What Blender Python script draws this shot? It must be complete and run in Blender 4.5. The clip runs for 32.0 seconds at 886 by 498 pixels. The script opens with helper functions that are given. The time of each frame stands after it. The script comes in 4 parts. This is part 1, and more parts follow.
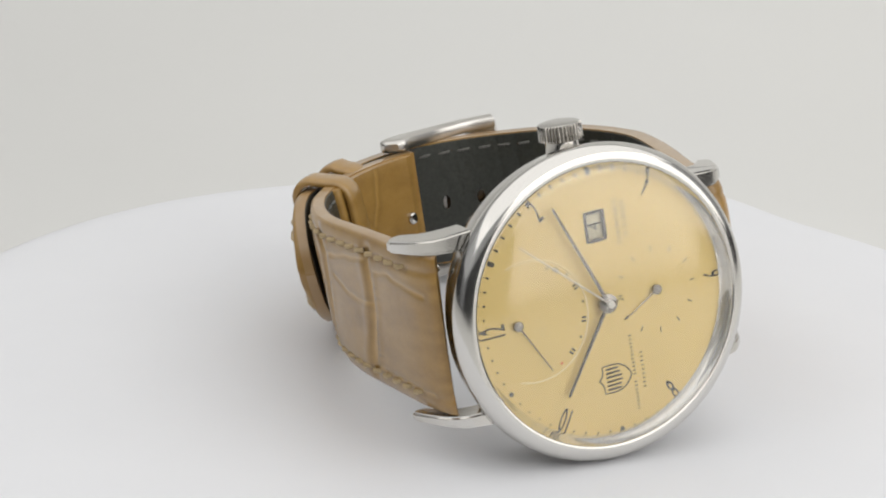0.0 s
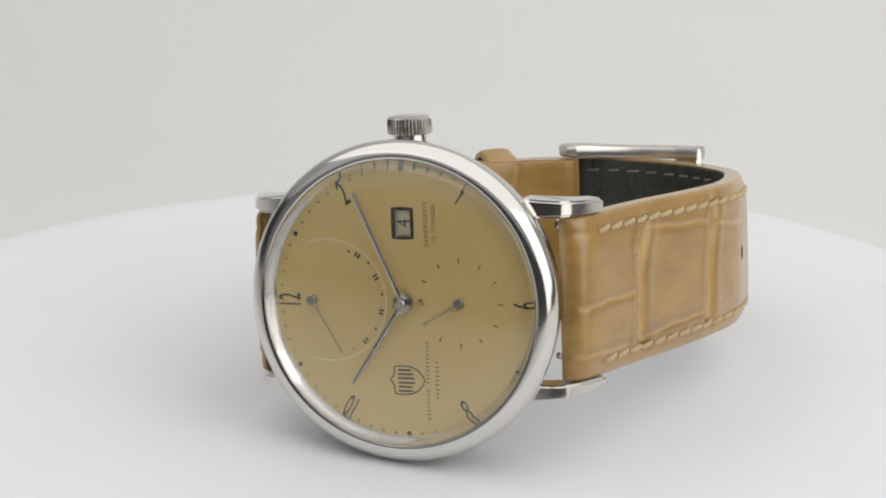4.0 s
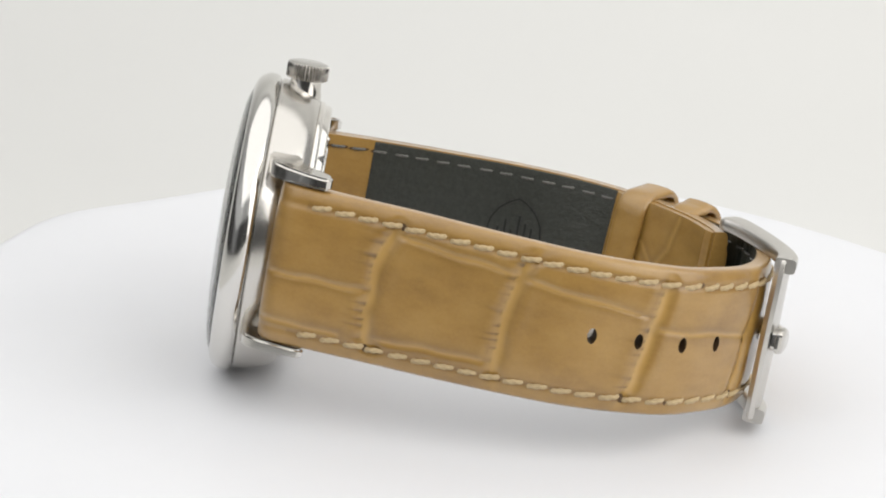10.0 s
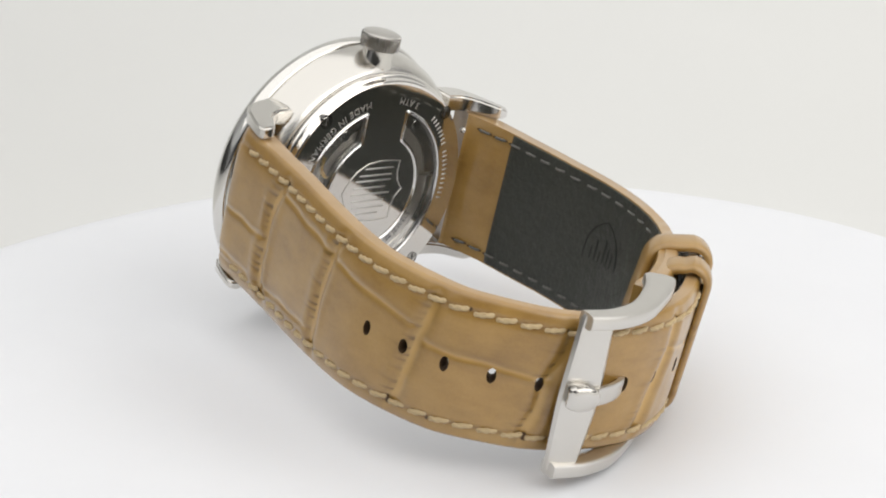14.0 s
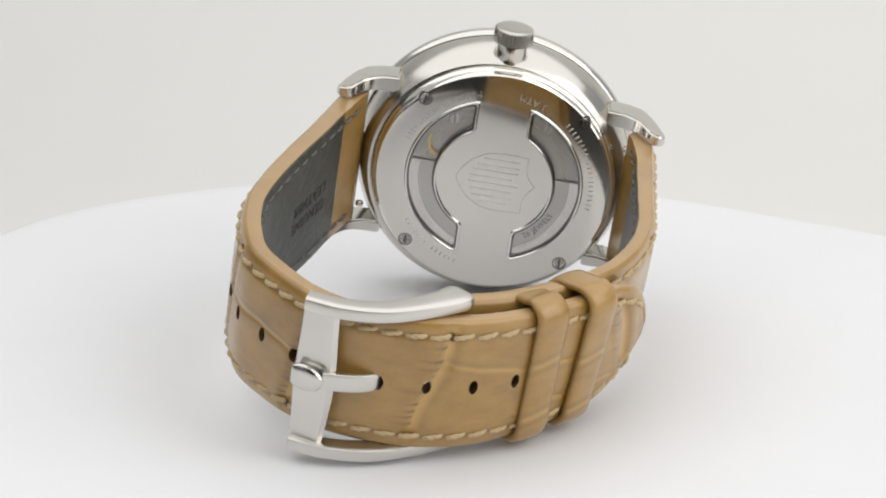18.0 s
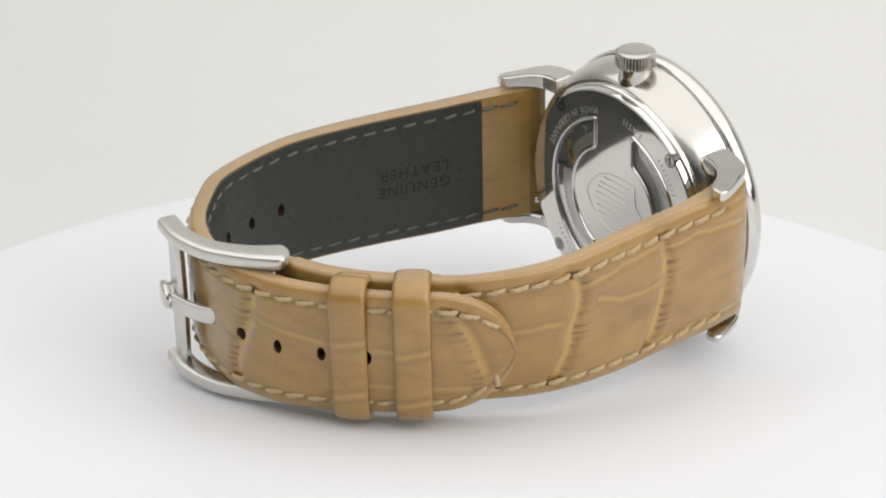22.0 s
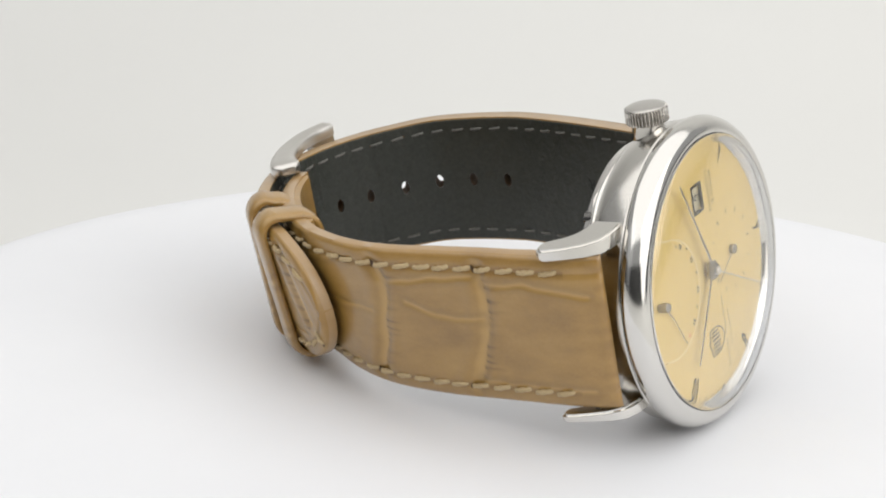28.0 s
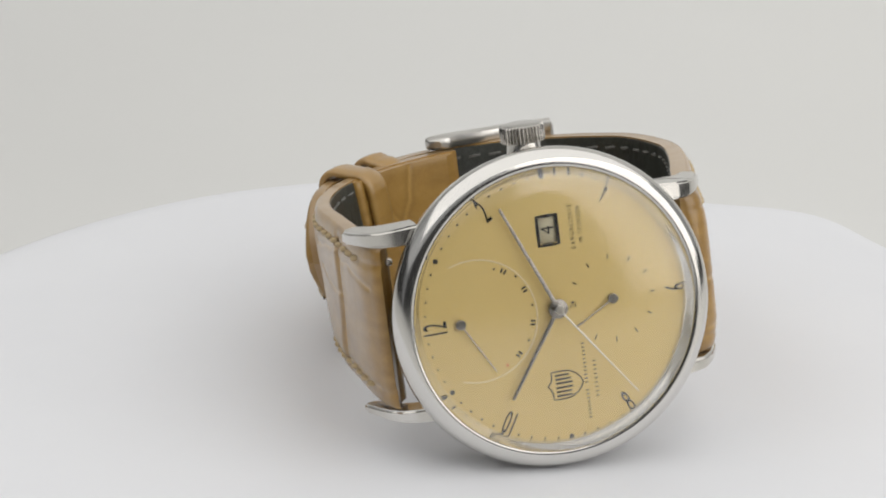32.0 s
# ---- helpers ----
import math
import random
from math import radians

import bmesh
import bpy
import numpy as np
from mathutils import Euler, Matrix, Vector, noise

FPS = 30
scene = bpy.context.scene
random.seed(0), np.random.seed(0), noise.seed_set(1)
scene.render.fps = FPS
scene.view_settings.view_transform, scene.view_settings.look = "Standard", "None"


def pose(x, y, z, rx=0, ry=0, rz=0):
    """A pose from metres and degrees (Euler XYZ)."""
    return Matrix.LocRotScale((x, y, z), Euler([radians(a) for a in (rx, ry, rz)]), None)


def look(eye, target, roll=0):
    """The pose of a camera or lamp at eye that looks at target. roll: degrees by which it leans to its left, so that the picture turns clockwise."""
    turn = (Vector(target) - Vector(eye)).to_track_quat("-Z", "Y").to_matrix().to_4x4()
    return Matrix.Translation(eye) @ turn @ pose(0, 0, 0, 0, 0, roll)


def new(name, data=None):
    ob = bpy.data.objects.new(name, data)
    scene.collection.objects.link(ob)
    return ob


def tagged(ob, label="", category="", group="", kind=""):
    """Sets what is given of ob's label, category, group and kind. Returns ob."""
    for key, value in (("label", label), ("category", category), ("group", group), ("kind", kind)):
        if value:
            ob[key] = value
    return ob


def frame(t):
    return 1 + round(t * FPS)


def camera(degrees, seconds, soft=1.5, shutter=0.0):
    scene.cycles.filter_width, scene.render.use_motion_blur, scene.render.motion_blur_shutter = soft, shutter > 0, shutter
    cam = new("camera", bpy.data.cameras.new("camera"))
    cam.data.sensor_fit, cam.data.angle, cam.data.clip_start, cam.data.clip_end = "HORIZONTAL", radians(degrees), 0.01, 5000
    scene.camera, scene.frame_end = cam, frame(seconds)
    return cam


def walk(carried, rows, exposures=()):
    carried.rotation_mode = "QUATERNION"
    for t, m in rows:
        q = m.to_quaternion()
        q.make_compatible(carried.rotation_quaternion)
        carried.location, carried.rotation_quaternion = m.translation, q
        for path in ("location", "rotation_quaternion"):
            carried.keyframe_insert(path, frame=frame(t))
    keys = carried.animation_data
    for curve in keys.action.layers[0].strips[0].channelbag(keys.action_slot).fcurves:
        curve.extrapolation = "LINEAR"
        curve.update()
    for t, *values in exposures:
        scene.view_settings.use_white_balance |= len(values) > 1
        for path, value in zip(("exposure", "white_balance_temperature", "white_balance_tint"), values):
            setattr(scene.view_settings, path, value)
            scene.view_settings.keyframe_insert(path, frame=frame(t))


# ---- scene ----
# A wristwatch on a slowly turning white table in a light tent. Watch parts are built in
# millimetres in the watch's own frame: x towards 3 o'clock, y towards 12, z out of the dial.
MM = 0.001
TAU = 2 * math.pi

# ---------------------------------------------------------------- camera
cam = camera(18.528, 32.0, soft=2.0)
EYE = Vector((0.0, -0.33779, 0.13338))
still = look(EYE, EYE + Vector((-0.015137, 0.944928, -0.326928)), 1.67)
walk(cam, [(0, still), (32, still)], exposures=[(0, -0.31), (2, -0.43), (4, -0.3), (7, -0.16), (8, -0.18), (9, -0.03), (10, -0.03), (12, -0.1), (13, -0.06), (16, -0.14), (17, -0.2), (18, -0.11), (20, -0.22), (21, -0.2), (22, -0.08), (24, -0.16), (26, -0.09), (28, -0.06), (30, -0.17), (32, -0.37)])

# ---------------------------------------------------------------- light
world = bpy.data.worlds.new("tent_light")
scene.world = world
world.use_nodes = True
world.node_tree.nodes["Background"].inputs[0].default_value = (0.965, 0.97, 0.965, 1)
world.node_tree.nodes["Background"].inputs[1].default_value = 0.40


def softbox(name, eye, target, sx, sy, power, colour):
    data = bpy.data.lights.new(name, "AREA")
    data.shape, data.size, data.size_y = "RECTANGLE", sx, sy
    data.energy, data.color = power, colour
    ob = new(name, data)
    ob.matrix_world = look(eye, target)
    return ob


softbox("top_softbox", (0.05, -0.2, 0.68), (0.05, -0.199, 0), 1.9, 1.4, 9.3, (1.0, 0.985, 0.96))
softbox("front_softbox", (0.64, -0.44, 0.35), (0, 0, 0.04), 1.02, 0.78, 4.3, (1.0, 0.972, 0.935))
# dim unseen panel added on the left, fainter than the world light
softbox("front_softbox", (-0.66, -0.46, 0.34), (0, 0, 0.02), 0.9, 0.74, 0.3, (0.95, 0.97, 1.0))


# ---------------------------------------------------------------- materials
class Nodes:
    """A small builder for node materials."""

    def __init__(self, name, base=(0.8, 0.8, 0.8), rough=0.5, metal=0.0):
        self.mat = bpy.data.materials.new(name)
        self.mat.use_nodes = True
        self.tree = self.mat.node_tree
        self.bsdf = self.tree.nodes["Principled BSDF"]
        self.set("Base Color", (*base, 1))
        self.set("Roughness", rough)
        self.set("Metallic", metal)

    def set(self, key, value):
        self.bsdf.inputs[key].default_value = value

    def add(self, kind, **inputs):
        node = self.tree.nodes.new(kind)
        for key, value in inputs.items():
            node.inputs[key.replace("_", " ")].default_value = value
        return node

    def link(self, a, b):
        self.tree.links.new(a, b)

    def coords(self, scale=(1, 1, 1)):
        c = self.add("ShaderNodeTexCoord")
        m = self.add("ShaderNodeMapping")
        m.inputs["Scale"].default_value = scale
        self.link(c.outputs["Object"], m.inputs["Vector"])
        return m.outputs["Vector"]

    def noise(self, scale, detail=4, rough=0.55, stretch=(1, 1, 1)):
        n = self.add("ShaderNodeTexNoise", Scale=scale, Detail=detail, Roughness=rough)
        self.link(self.coords(stretch), n.inputs["Vector"])
        return n.outputs["Fac"]

    def ramp(self, fac, stops):
        r = self.add("ShaderNodeValToRGB")
        while len(r.color_ramp.elements) < len(stops):
            r.color_ramp.elements.new(0.5)
        for e, (at, col) in zip(r.color_ramp.elements, stops):
            e.position, e.color = at, (*col, 1)
        self.link(fac, r.inputs["Fac"])
        return r.outputs["Color"]

    def mix(self, fac, a, b, blend="MIX"):
        n = self.add("ShaderNodeMix")
        n.data_type, n.blend_type = "RGBA", blend
        for value, at in ((fac, 0), (a, 6), (b, 7)):
            if isinstance(value, (int, float)):
                n.inputs[at].default_value = value
            elif isinstance(value, tuple):
                n.inputs[at].default_value = (*value, 1)
            else:
                self.link(value, n.inputs[at])
        return n.outputs[2]

    def vary(self, fac, lo, hi, key):
        m = self.add("ShaderNodeMapRange")
        m.inputs["To Min"].default_value, m.inputs["To Max"].default_value = lo, hi
        self.link(fac, m.inputs["Value"])
        self.link(m.outputs["Result"], self.bsdf.inputs[key])

    def bump(self, fac, strength, distance):
        b = self.add("ShaderNodeBump", Strength=strength, Distance=distance)
        self.link(fac, b.inputs["Height"])
        if self.bsdf.inputs["Normal"].is_linked:
            self.link(self.bsdf.inputs["Normal"].links[0].from_socket, b.inputs["Normal"])
        self.link(b.outputs["Normal"], self.bsdf.inputs["Normal"])

    def attribute(self, name):
        a = self.add("ShaderNodeAttribute")
        a.attribute_name = name
        return a.outputs["Fac"]

    def base(self, colour):
        self.link(colour, self.bsdf.inputs["Base Color"])


def steel(name, base, rough, grain=0.0, stretch=(1, 1, 1)):
    n = Nodes(name, base, rough, 1.0)
    n.vary(n.noise(900, 3), rough * 0.8, rough * 1.25, "Roughness")
    if grain:
        n.bump(n.noise(4000, 2, 0.5, stretch), grain, 0.00002)
    return n.mat


MIRROR_STEEL = steel("mirror_steel", (0.80, 0.775, 0.735), 0.07)
STEEL = steel("polished_steel", (0.63, 0.61, 0.575), 0.1)
SATIN = steel("brushed_steel", (0.66, 0.64, 0.605), 0.3)
BEZEL_STEEL = steel("bezel_steel", (0.70, 0.685, 0.655), 0.13)
CASE_STEEL = steel("case_steel", (0.63, 0.61, 0.575), 0.2)
LUG_STEEL = steel("lug_steel", (0.68, 0.66, 0.625), 0.13)
POINTER_STEEL = steel("pointer_steel", (0.35, 0.33, 0.305), 0.19)
NUMERAL_STEEL = steel("numeral_steel", (0.13, 0.122, 0.11), 0.2)
CROWN_STEEL = steel("crown_steel", (0.60, 0.58, 0.55), 0.16)
FLANGE = steel("satin_flange", (0.78, 0.77, 0.74), 0.32)
DARK_STEEL = steel("dark_steel", (0.13, 0.125, 0.12), 0.22)
MOVEMENT = steel("movement_steel", (0.56, 0.535, 0.48), 0.35, 0.3, (0.05, 1, 1))
PLATE = steel("dark_plate", (0.46, 0.44, 0.40), 0.22)
# grey that paints the shaded groove inside the window rims
GROOVE_GREY = steel("groove_grey", (0.2, 0.195, 0.185), 0.35)
BRASS = steel("brass", (0.75, 0.52, 0.18), 0.25)


def leather(name, dark, mid, light):
    n = Nodes(name, mid, 0.42)
    cloud = n.noise(210, 6, 0.62, (1.0, 0.55, 0.55))
    c = n.ramp(cloud, [(0.16, dark), (0.5, mid), (0.86, light)])
    fine = n.noise(2600, 4, 0.6)
    c = n.mix(0.12, c, n.ramp(fine, [(0.3, dark), (0.7, light)]))
    streak = n.noise(700, 5, 0.6, (1.0, 0.3, 0.3))
    c = n.mix(0.12, c, n.ramp(streak, [(0.32, dark), (0.68, light)]))
    c = n.mix(n.attribute("crease"), c, tuple(min(1, v * 1.22) for v in light))
    # real stains and painted shade darken the leather together
    c = n.mix(n.attribute("stain_shade"), c, tuple(v * 0.6 for v in dark))
    n.base(c)
    n.vary(n.noise(500, 3), 0.3, 0.44, "Roughness")
    n.bump(fine, 0.03, 0.00003)
    n.bump(n.noise(420, 3, 0.5), 0.14, 0.0002)
    n.set("Specular IOR Level", 0.5)
    n.set("Coat Weight", 0.8)
    n.set("Coat Roughness", 0.2)
    n.set("Coat IOR", 1.55)
    return n.mat


TAN = leather("tan_croc_leather", (0.2, 0.102, 0.021), (0.36, 0.204, 0.048), (0.455, 0.279, 0.081))
EDGE = leather("tan_leather_edge", (0.33, 0.20, 0.08), (0.41, 0.262, 0.115), (0.46, 0.30, 0.142))


def lining_material():
    n = Nodes("charcoal_lining", (0.035, 0.036, 0.034), 0.5)
    fine = n.noise(1800, 5, 0.65)
    n.base(n.ramp(fine, [(0.3, (0.029, 0.031, 0.026)), (0.75, (0.048, 0.051, 0.043))]))
    n.bump(fine, 0.2, 0.00006)
    n.bump(n.noise(620, 5, 0.7), 0.75, 0.0003)
    n.vary(n.noise(220, 3), 0.25, 0.36, "Roughness")
    return n.mat


def thread_material(name, a, b):
    n = Nodes(name, a, 0.75)
    w = n.add("ShaderNodeTexWave", Scale=1500.0, Distortion=1.5)
    n.link(n.coords((1, 1, 1)), w.inputs["Vector"])
    n.base(n.mix(w.outputs["Fac"], a, b))
    n.bump(w.outputs["Fac"], 0.25, 0.00005)
    return n.mat


LINING = lining_material()
THREAD = thread_material("beige_thread", (0.43, 0.32, 0.17), (0.55, 0.425, 0.25))
DARK_THREAD = thread_material("grey_thread", (0.075, 0.074, 0.068), (0.19, 0.185, 0.165))


def dial_material():
    n = Nodes("champagne_dial", (0.60, 0.46, 0.20), 0.38, 0.0)
    fine = n.noise(5000, 3)
    n.base(n.ramp(n.noise(60, 3), [(0.3, (0.69, 0.52, 0.20)), (0.7, (0.72, 0.545, 0.215))]))
    n.bump(fine, 0.06, 0.00002)
    n.set("Metallic", 0.15)
    return n.mat


DIAL = dial_material()
RING = steel("silver_ring", (0.84, 0.835, 0.82), 0.12)
INK = Nodes("black_print", (0.022, 0.02, 0.017), 0.35).mat
GREY_INK = Nodes("grey_print", (0.10, 0.095, 0.085), 0.3, 0.5).mat
PALE_GOLD = Nodes("pale_gold", (0.78, 0.66, 0.40), 0.3, 0.4).mat
RED_INK = Nodes("red_print", (0.65, 0.07, 0.04), 0.4).mat
DATE_WHITE = Nodes("date_disc", (0.62, 0.57, 0.40), 0.5).mat
# dark brown that paints the shade inside holes
HOLE = Nodes("hole_shade", (0.085, 0.047, 0.02), 0.75).mat


def glass_material():
    """Clear crystal: plain refraction under a clean gloss."""
    n = Nodes("crystal", (1, 1, 1), 0.0)
    bend = n.add("ShaderNodeBsdfRefraction", Roughness=0.0, IOR=1.74)
    gloss = n.add("ShaderNodeBsdfGlossy", Roughness=0.1)
    gloss.distribution = "MULTI_GGX"
    weight = n.add("ShaderNodeFresnel", IOR=1.74)
    both = n.add("ShaderNodeMixShader")
    n.link(weight.outputs[0], both.inputs[0])
    n.link(bend.outputs[0], both.inputs[1])
    n.link(gloss.outputs[0], both.inputs[2])
    n.link(both.outputs[0], n.tree.nodes["Material Output"].inputs["Surface"])
    return n.mat


GLASS = glass_material()


def table_material():
    n = Nodes("white_turntable", (0.8, 0.8, 0.8), 0.55)
    n.base(n.ramp(n.noise(25, 4), [(0.3, (0.745, 0.754, 0.782)), (0.7, (0.77, 0.779, 0.806))]))
    n.bump(n.noise(900, 4), 0.05, 0.0001)
    n.set("Specular IOR Level", 0.3)
    return n.mat


def backdrop_material():
    n = Nodes("grey_backdrop", (0.6, 0.6, 0.58), 0.85)
    n.base(n.ramp(n.noise(4, 3), [(0.3, (0.68, 0.68, 0.667)), (0.7, (0.70, 0.70, 0.685))]))
    return n.mat


TABLE = table_material()
PAPER = backdrop_material()

# ---------------------------------------------------------------- mesh helpers
# Where the watch lies on the table at the start.
LIE = Matrix(((-0.174312, -0.883435, 0.434922, 0.01472),
              (0.082767, -0.453266, -0.887524, -0.027437),
              (0.981206, -0.118709, 0.152129, 0.019935),
              (0, 0, 0, 1)))


def smooth(bm, angle=None):
    for f in bm.faces:
        f.smooth = True
    if angle is not None:
        limit = radians(angle)
        for e in bm.edges:
            if len(e.link_faces) == 2 and e.calc_face_angle(0) > limit:
                e.smooth = False


def finish(bm, sharp=None, scale=MM):
    bmesh.ops.recalc_face_normals(bm, faces=bm.faces)
    smooth(bm, sharp)
    bmesh.ops.scale(bm, vec=(scale, scale, scale), verts=bm.verts)
    return bm


def part(name, bm, material, parent, label="", m=None):
    """Links a bmesh (or a ready mesh) as one mesh object under a thing or a part."""
    if isinstance(bm, bmesh.types.BMesh):
        mesh = bpy.data.meshes.new(name)
        bm.to_mesh(mesh)
        bm.free()
    else:
        mesh = bm
    if not mesh.materials:
        mesh.materials.append(material)
    ob = new(name, mesh)
    ob.parent = parent
    if m is not None:
        ob.matrix_basis = m
    elif parent is not None and parent.type == "EMPTY":
        ob.matrix_basis = LIE
    if label:
        ob["label"] = label
    return ob


def grid_faces(bm, rings, closed_u=False, closed_v=True, cap=False):
    """Faces between rings of vertices."""
    vs = [[bm.verts.new(p) for p in r] for r in rings]
    n = len(vs)
    for i in range(n if closed_u else n - 1):
        a, b = vs[i], vs[(i + 1) % n]
        k = len(a)
        for j in range(k if closed_v else k - 1):
            bm.faces.new((a[j], a[(j + 1) % k], b[(j + 1) % k], b[j]))
    if cap:
        bm.faces.new(vs[0])
        bm.faces.new(vs[-1][::-1])
    return vs


def lathe(profile, steps=128, centre=(0, 0), closed=True):
    """A ring or disc turned about z; the profile is a list of (radius, z)."""
    bm = bmesh.new()
    rings = []
    for i in range(steps):
        a = TAU * i / steps
        rings.append([(centre[0] + r * math.cos(a), centre[1] + r * math.sin(a), z) for r, z in profile])
    grid_faces(bm, rings, closed_u=True, closed_v=closed)
    bmesh.ops.remove_doubles(bm, verts=bm.verts, dist=1e-4)
    return bm


def plate(outline, z0, z1):
    """A flat plate with the outline [(x, y)], between two heights."""
    bm = bmesh.new()
    lower = [bm.verts.new((x, y, z0)) for x, y in outline]
    f = bm.faces.new(lower)
    r = bmesh.ops.extrude_face_region(bm, geom=[f])
    for v in r["geom"]:
        if isinstance(v, bmesh.types.BMVert):
            v.co.z = z1
    return bm


def spline(points, count):
    """A smooth curve through the points, cut into equal steps."""
    p = np.array(points, float)
    p = np.vstack([2 * p[0] - p[1], p, 2 * p[-1] - p[-2]])
    out = []
    for i in range(1, len(p) - 2):
        for t in np.linspace(0, 1, 40, endpoint=False):
            a, b, c, d = p[i - 1], p[i], p[i + 1], p[i + 2]
            out.append(0.5 * (2 * b + (c - a) * t + (2 * a - 5 * b + 4 * c - d) * t ** 2 + (3 * b - a - 3 * c + d) * t ** 3))
    out.append(p[-2])
    out = np.array(out)
    s = np.concatenate([[0], np.cumsum(np.linalg.norm(np.diff(out, axis=0), axis=1))])
    at = np.linspace(0, s[-1], count)
    return np.stack([np.interp(at, s, out[:, k]) for k in range(out.shape[1])], 1), s[-1]


def box(x0, x1, y0, y1, z0, z1, bevel=0.0):
    bm = bmesh.new()
    bmesh.ops.create_cube(bm, size=1)
    for v in bm.verts:
        v.co = ((x0 + x1) / 2 + v.co.x * (x1 - x0), (y0 + y1) / 2 + v.co.y * (y1 - y0), (z0 + z1) / 2 + v.co.z * (z1 - z0))
    if bevel:
        bmesh.ops.bevel(bm, geom=bm.edges[:], offset=bevel, segments=2, affect="EDGES", profile=0.6)
    return bm


def sweep(path, across, along, up):
    """A rounded bar along the path of (x, y, z); across and up give half sizes at each step."""
    bm = bmesh.new()
    rings = []
    for i, p in enumerate(path):
        t = Vector(path[min(i + 1, len(path) - 1)]) - Vector(path[max(i - 1, 0)])
        t.normalize()
        u = Vector(along)
        n = t.cross(u).normalized()
        a, b = across[i], up[i]
        ring = []
        for k in range(16):
            c = TAU * (k + 0.5) / 16
            x, y = math.cos(c), math.sin(c)
            x = math.copysign(abs(x) ** 0.45, x)
            y = math.copysign(abs(y) ** 0.45, y)
            ring.append(Vector(p) + u * (a * x) + n * (b * y))
        rings.append(ring)
    grid_faces(bm, rings, cap=True)
    return bm


def lettering(text, size, spacing=1.0, narrow=1.0, extrude=0.0, thin=0.0):
    """Vertices and faces of a word, centred on its own middle, in millimetres."""
    curve = bpy.data.curves.new("lettering", "FONT")
    curve.body, curve.size, curve.space_character, curve.extrude = text, size, spacing, extrude
    curve.offset = thin
    curve.align_x, curve.align_y, curve.resolution_u = "CENTER", "CENTER", 4
    ob = new("lettering", curve)
    mesh = bpy.data.meshes.new_from_object(ob.evaluated_get(bpy.context.evaluated_depsgraph_get()))
    co = [Vector((v.co.x * narrow, v.co.y, v.co.z)) for v in mesh.vertices]
    if co:
        mx = (min(v.x for v in co) + max(v.x for v in co)) / 2
        my = (min(v.y for v in co) + max(v.y for v in co)) / 2
        co = [Vector((v.x - mx, v.y - my, v.z)) for v in co]
    faces = [tuple(p.vertices) for p in mesh.polygons]
    bpy.data.objects.remove(ob)
    bpy.data.curves.remove(curve)
    bpy.data.meshes.remove(mesh)
    return co, faces


def mapped(word, place):
    """A bmesh of a word whose points are put in place by a function of (x, y, z)."""
    co, faces = word
    bm = bmesh.new()
    vs = [bm.verts.new(place(p)) for p in co]
    for f in faces:
        try:
            bm.faces.new([vs[i] for i in f])
        except ValueError:
            pass
    return bm


def carve(ob, cutter):
    """Cuts the bmesh cutter (in metres) out of the mesh of ob for good."""
    mesh = bpy.data.meshes.new("cutter")
    cutter.to_mesh(mesh)
    cutter.free()
    tool = new("cutter", mesh)
    tool.matrix_basis = ob.matrix_basis
    if ob.parent is not None and ob.parent.type == "MESH":
        tool.matrix_basis = ob.parent.matrix_basis @ ob.matrix_basis
    mod = ob.modifiers.new("cut", "BOOLEAN")
    mod.operation, mod.object, mod.solver = "DIFFERENCE", tool, "EXACT"
    bpy.context.view_layer.update()
    made = bpy.data.meshes.new_from_object(ob.evaluated_get(bpy.context.evaluated_depsgraph_get()))
    ob.modifiers.clear()
    ob.data = made
    bpy.data.objects.remove(tool)
    bpy.data.meshes.remove(mesh)


# ---------------------------------------------------------------- the place
def build_backdrop():
    bm = bmesh.new()
    prof = [(-0.75, -0.035), (0.2, -0.035)]
    for i in range(1, 13):
        a = math.pi / 2 * i / 12
        prof.append((0.2 + 0.35 * math.sin(a), -0.035 + 0.35 * (1 - math.cos(a))))
    prof += [(0.55, 0.8)]
    rings = [[(x, y, z) for y, z in prof] for x in (-0.8, 0.8)]
    grid_faces(bm, rings, closed_v=False)
    smooth(bm)
    ob = part("backdrop", bm, PAPER, None)
    ob.modifiers.new("thickness", "SOLIDIFY").thickness = 0.002
    ob.modifiers["thickness"].offset = 1
    return tagged(ob, "pale grey seamless paper sweep behind the turntable", "backdrop", kind="structure")


build_backdrop()


def build_dark_panels():
    """Unseen low dark panels on three sides, added for dark reflections in the steel."""
    wall = Nodes("panel_dark", (0.06, 0.06, 0.062), 0.9)
    wall.base(wall.ramp(wall.noise(12, 4), [(0.3, (0.035, 0.035, 0.036)), (0.7, (0.055, 0.055, 0.056))]))
    for name, x0, x1, y0, y1, top in (("dark_panel_west", -0.86, -0.84, -0.75, 0.5, 0.25), ("dark_panel_east", 0.84, 0.86, -0.75, 0.5, 0.08), ("dark_panel_south", -0.84, 0.84, -0.79, -0.77, 0.3)):
        tagged(part(name, box(x0, x1, y0, y1, -0.037, top), wall.mat, None), "unseen low dark panel added for dark reflections in the steel", "wall", kind="structure")


build_dark_panels()


def rim(a):
    """Radius of the hand-cut white cover at the angle a, in metres."""
    waves = ((0.23, -0.95), (1.12, 0.59), (1.36, -1.53), (0.01, 0.0), (0.15, -0.82))
    r = 86.6 + sum(c * math.cos(k * a) + d * math.sin(k * a) for k, (c, d) in enumerate(waves, 1))
    for at, wide, far in ((66.5, 8.0, 5.8), (253.0, 8.0, 3.6)):
        off = (math.degrees(a) - at + 180) % 360 - 180
        r += far * math.exp(-(off / wide) ** 2)
    return MM * r


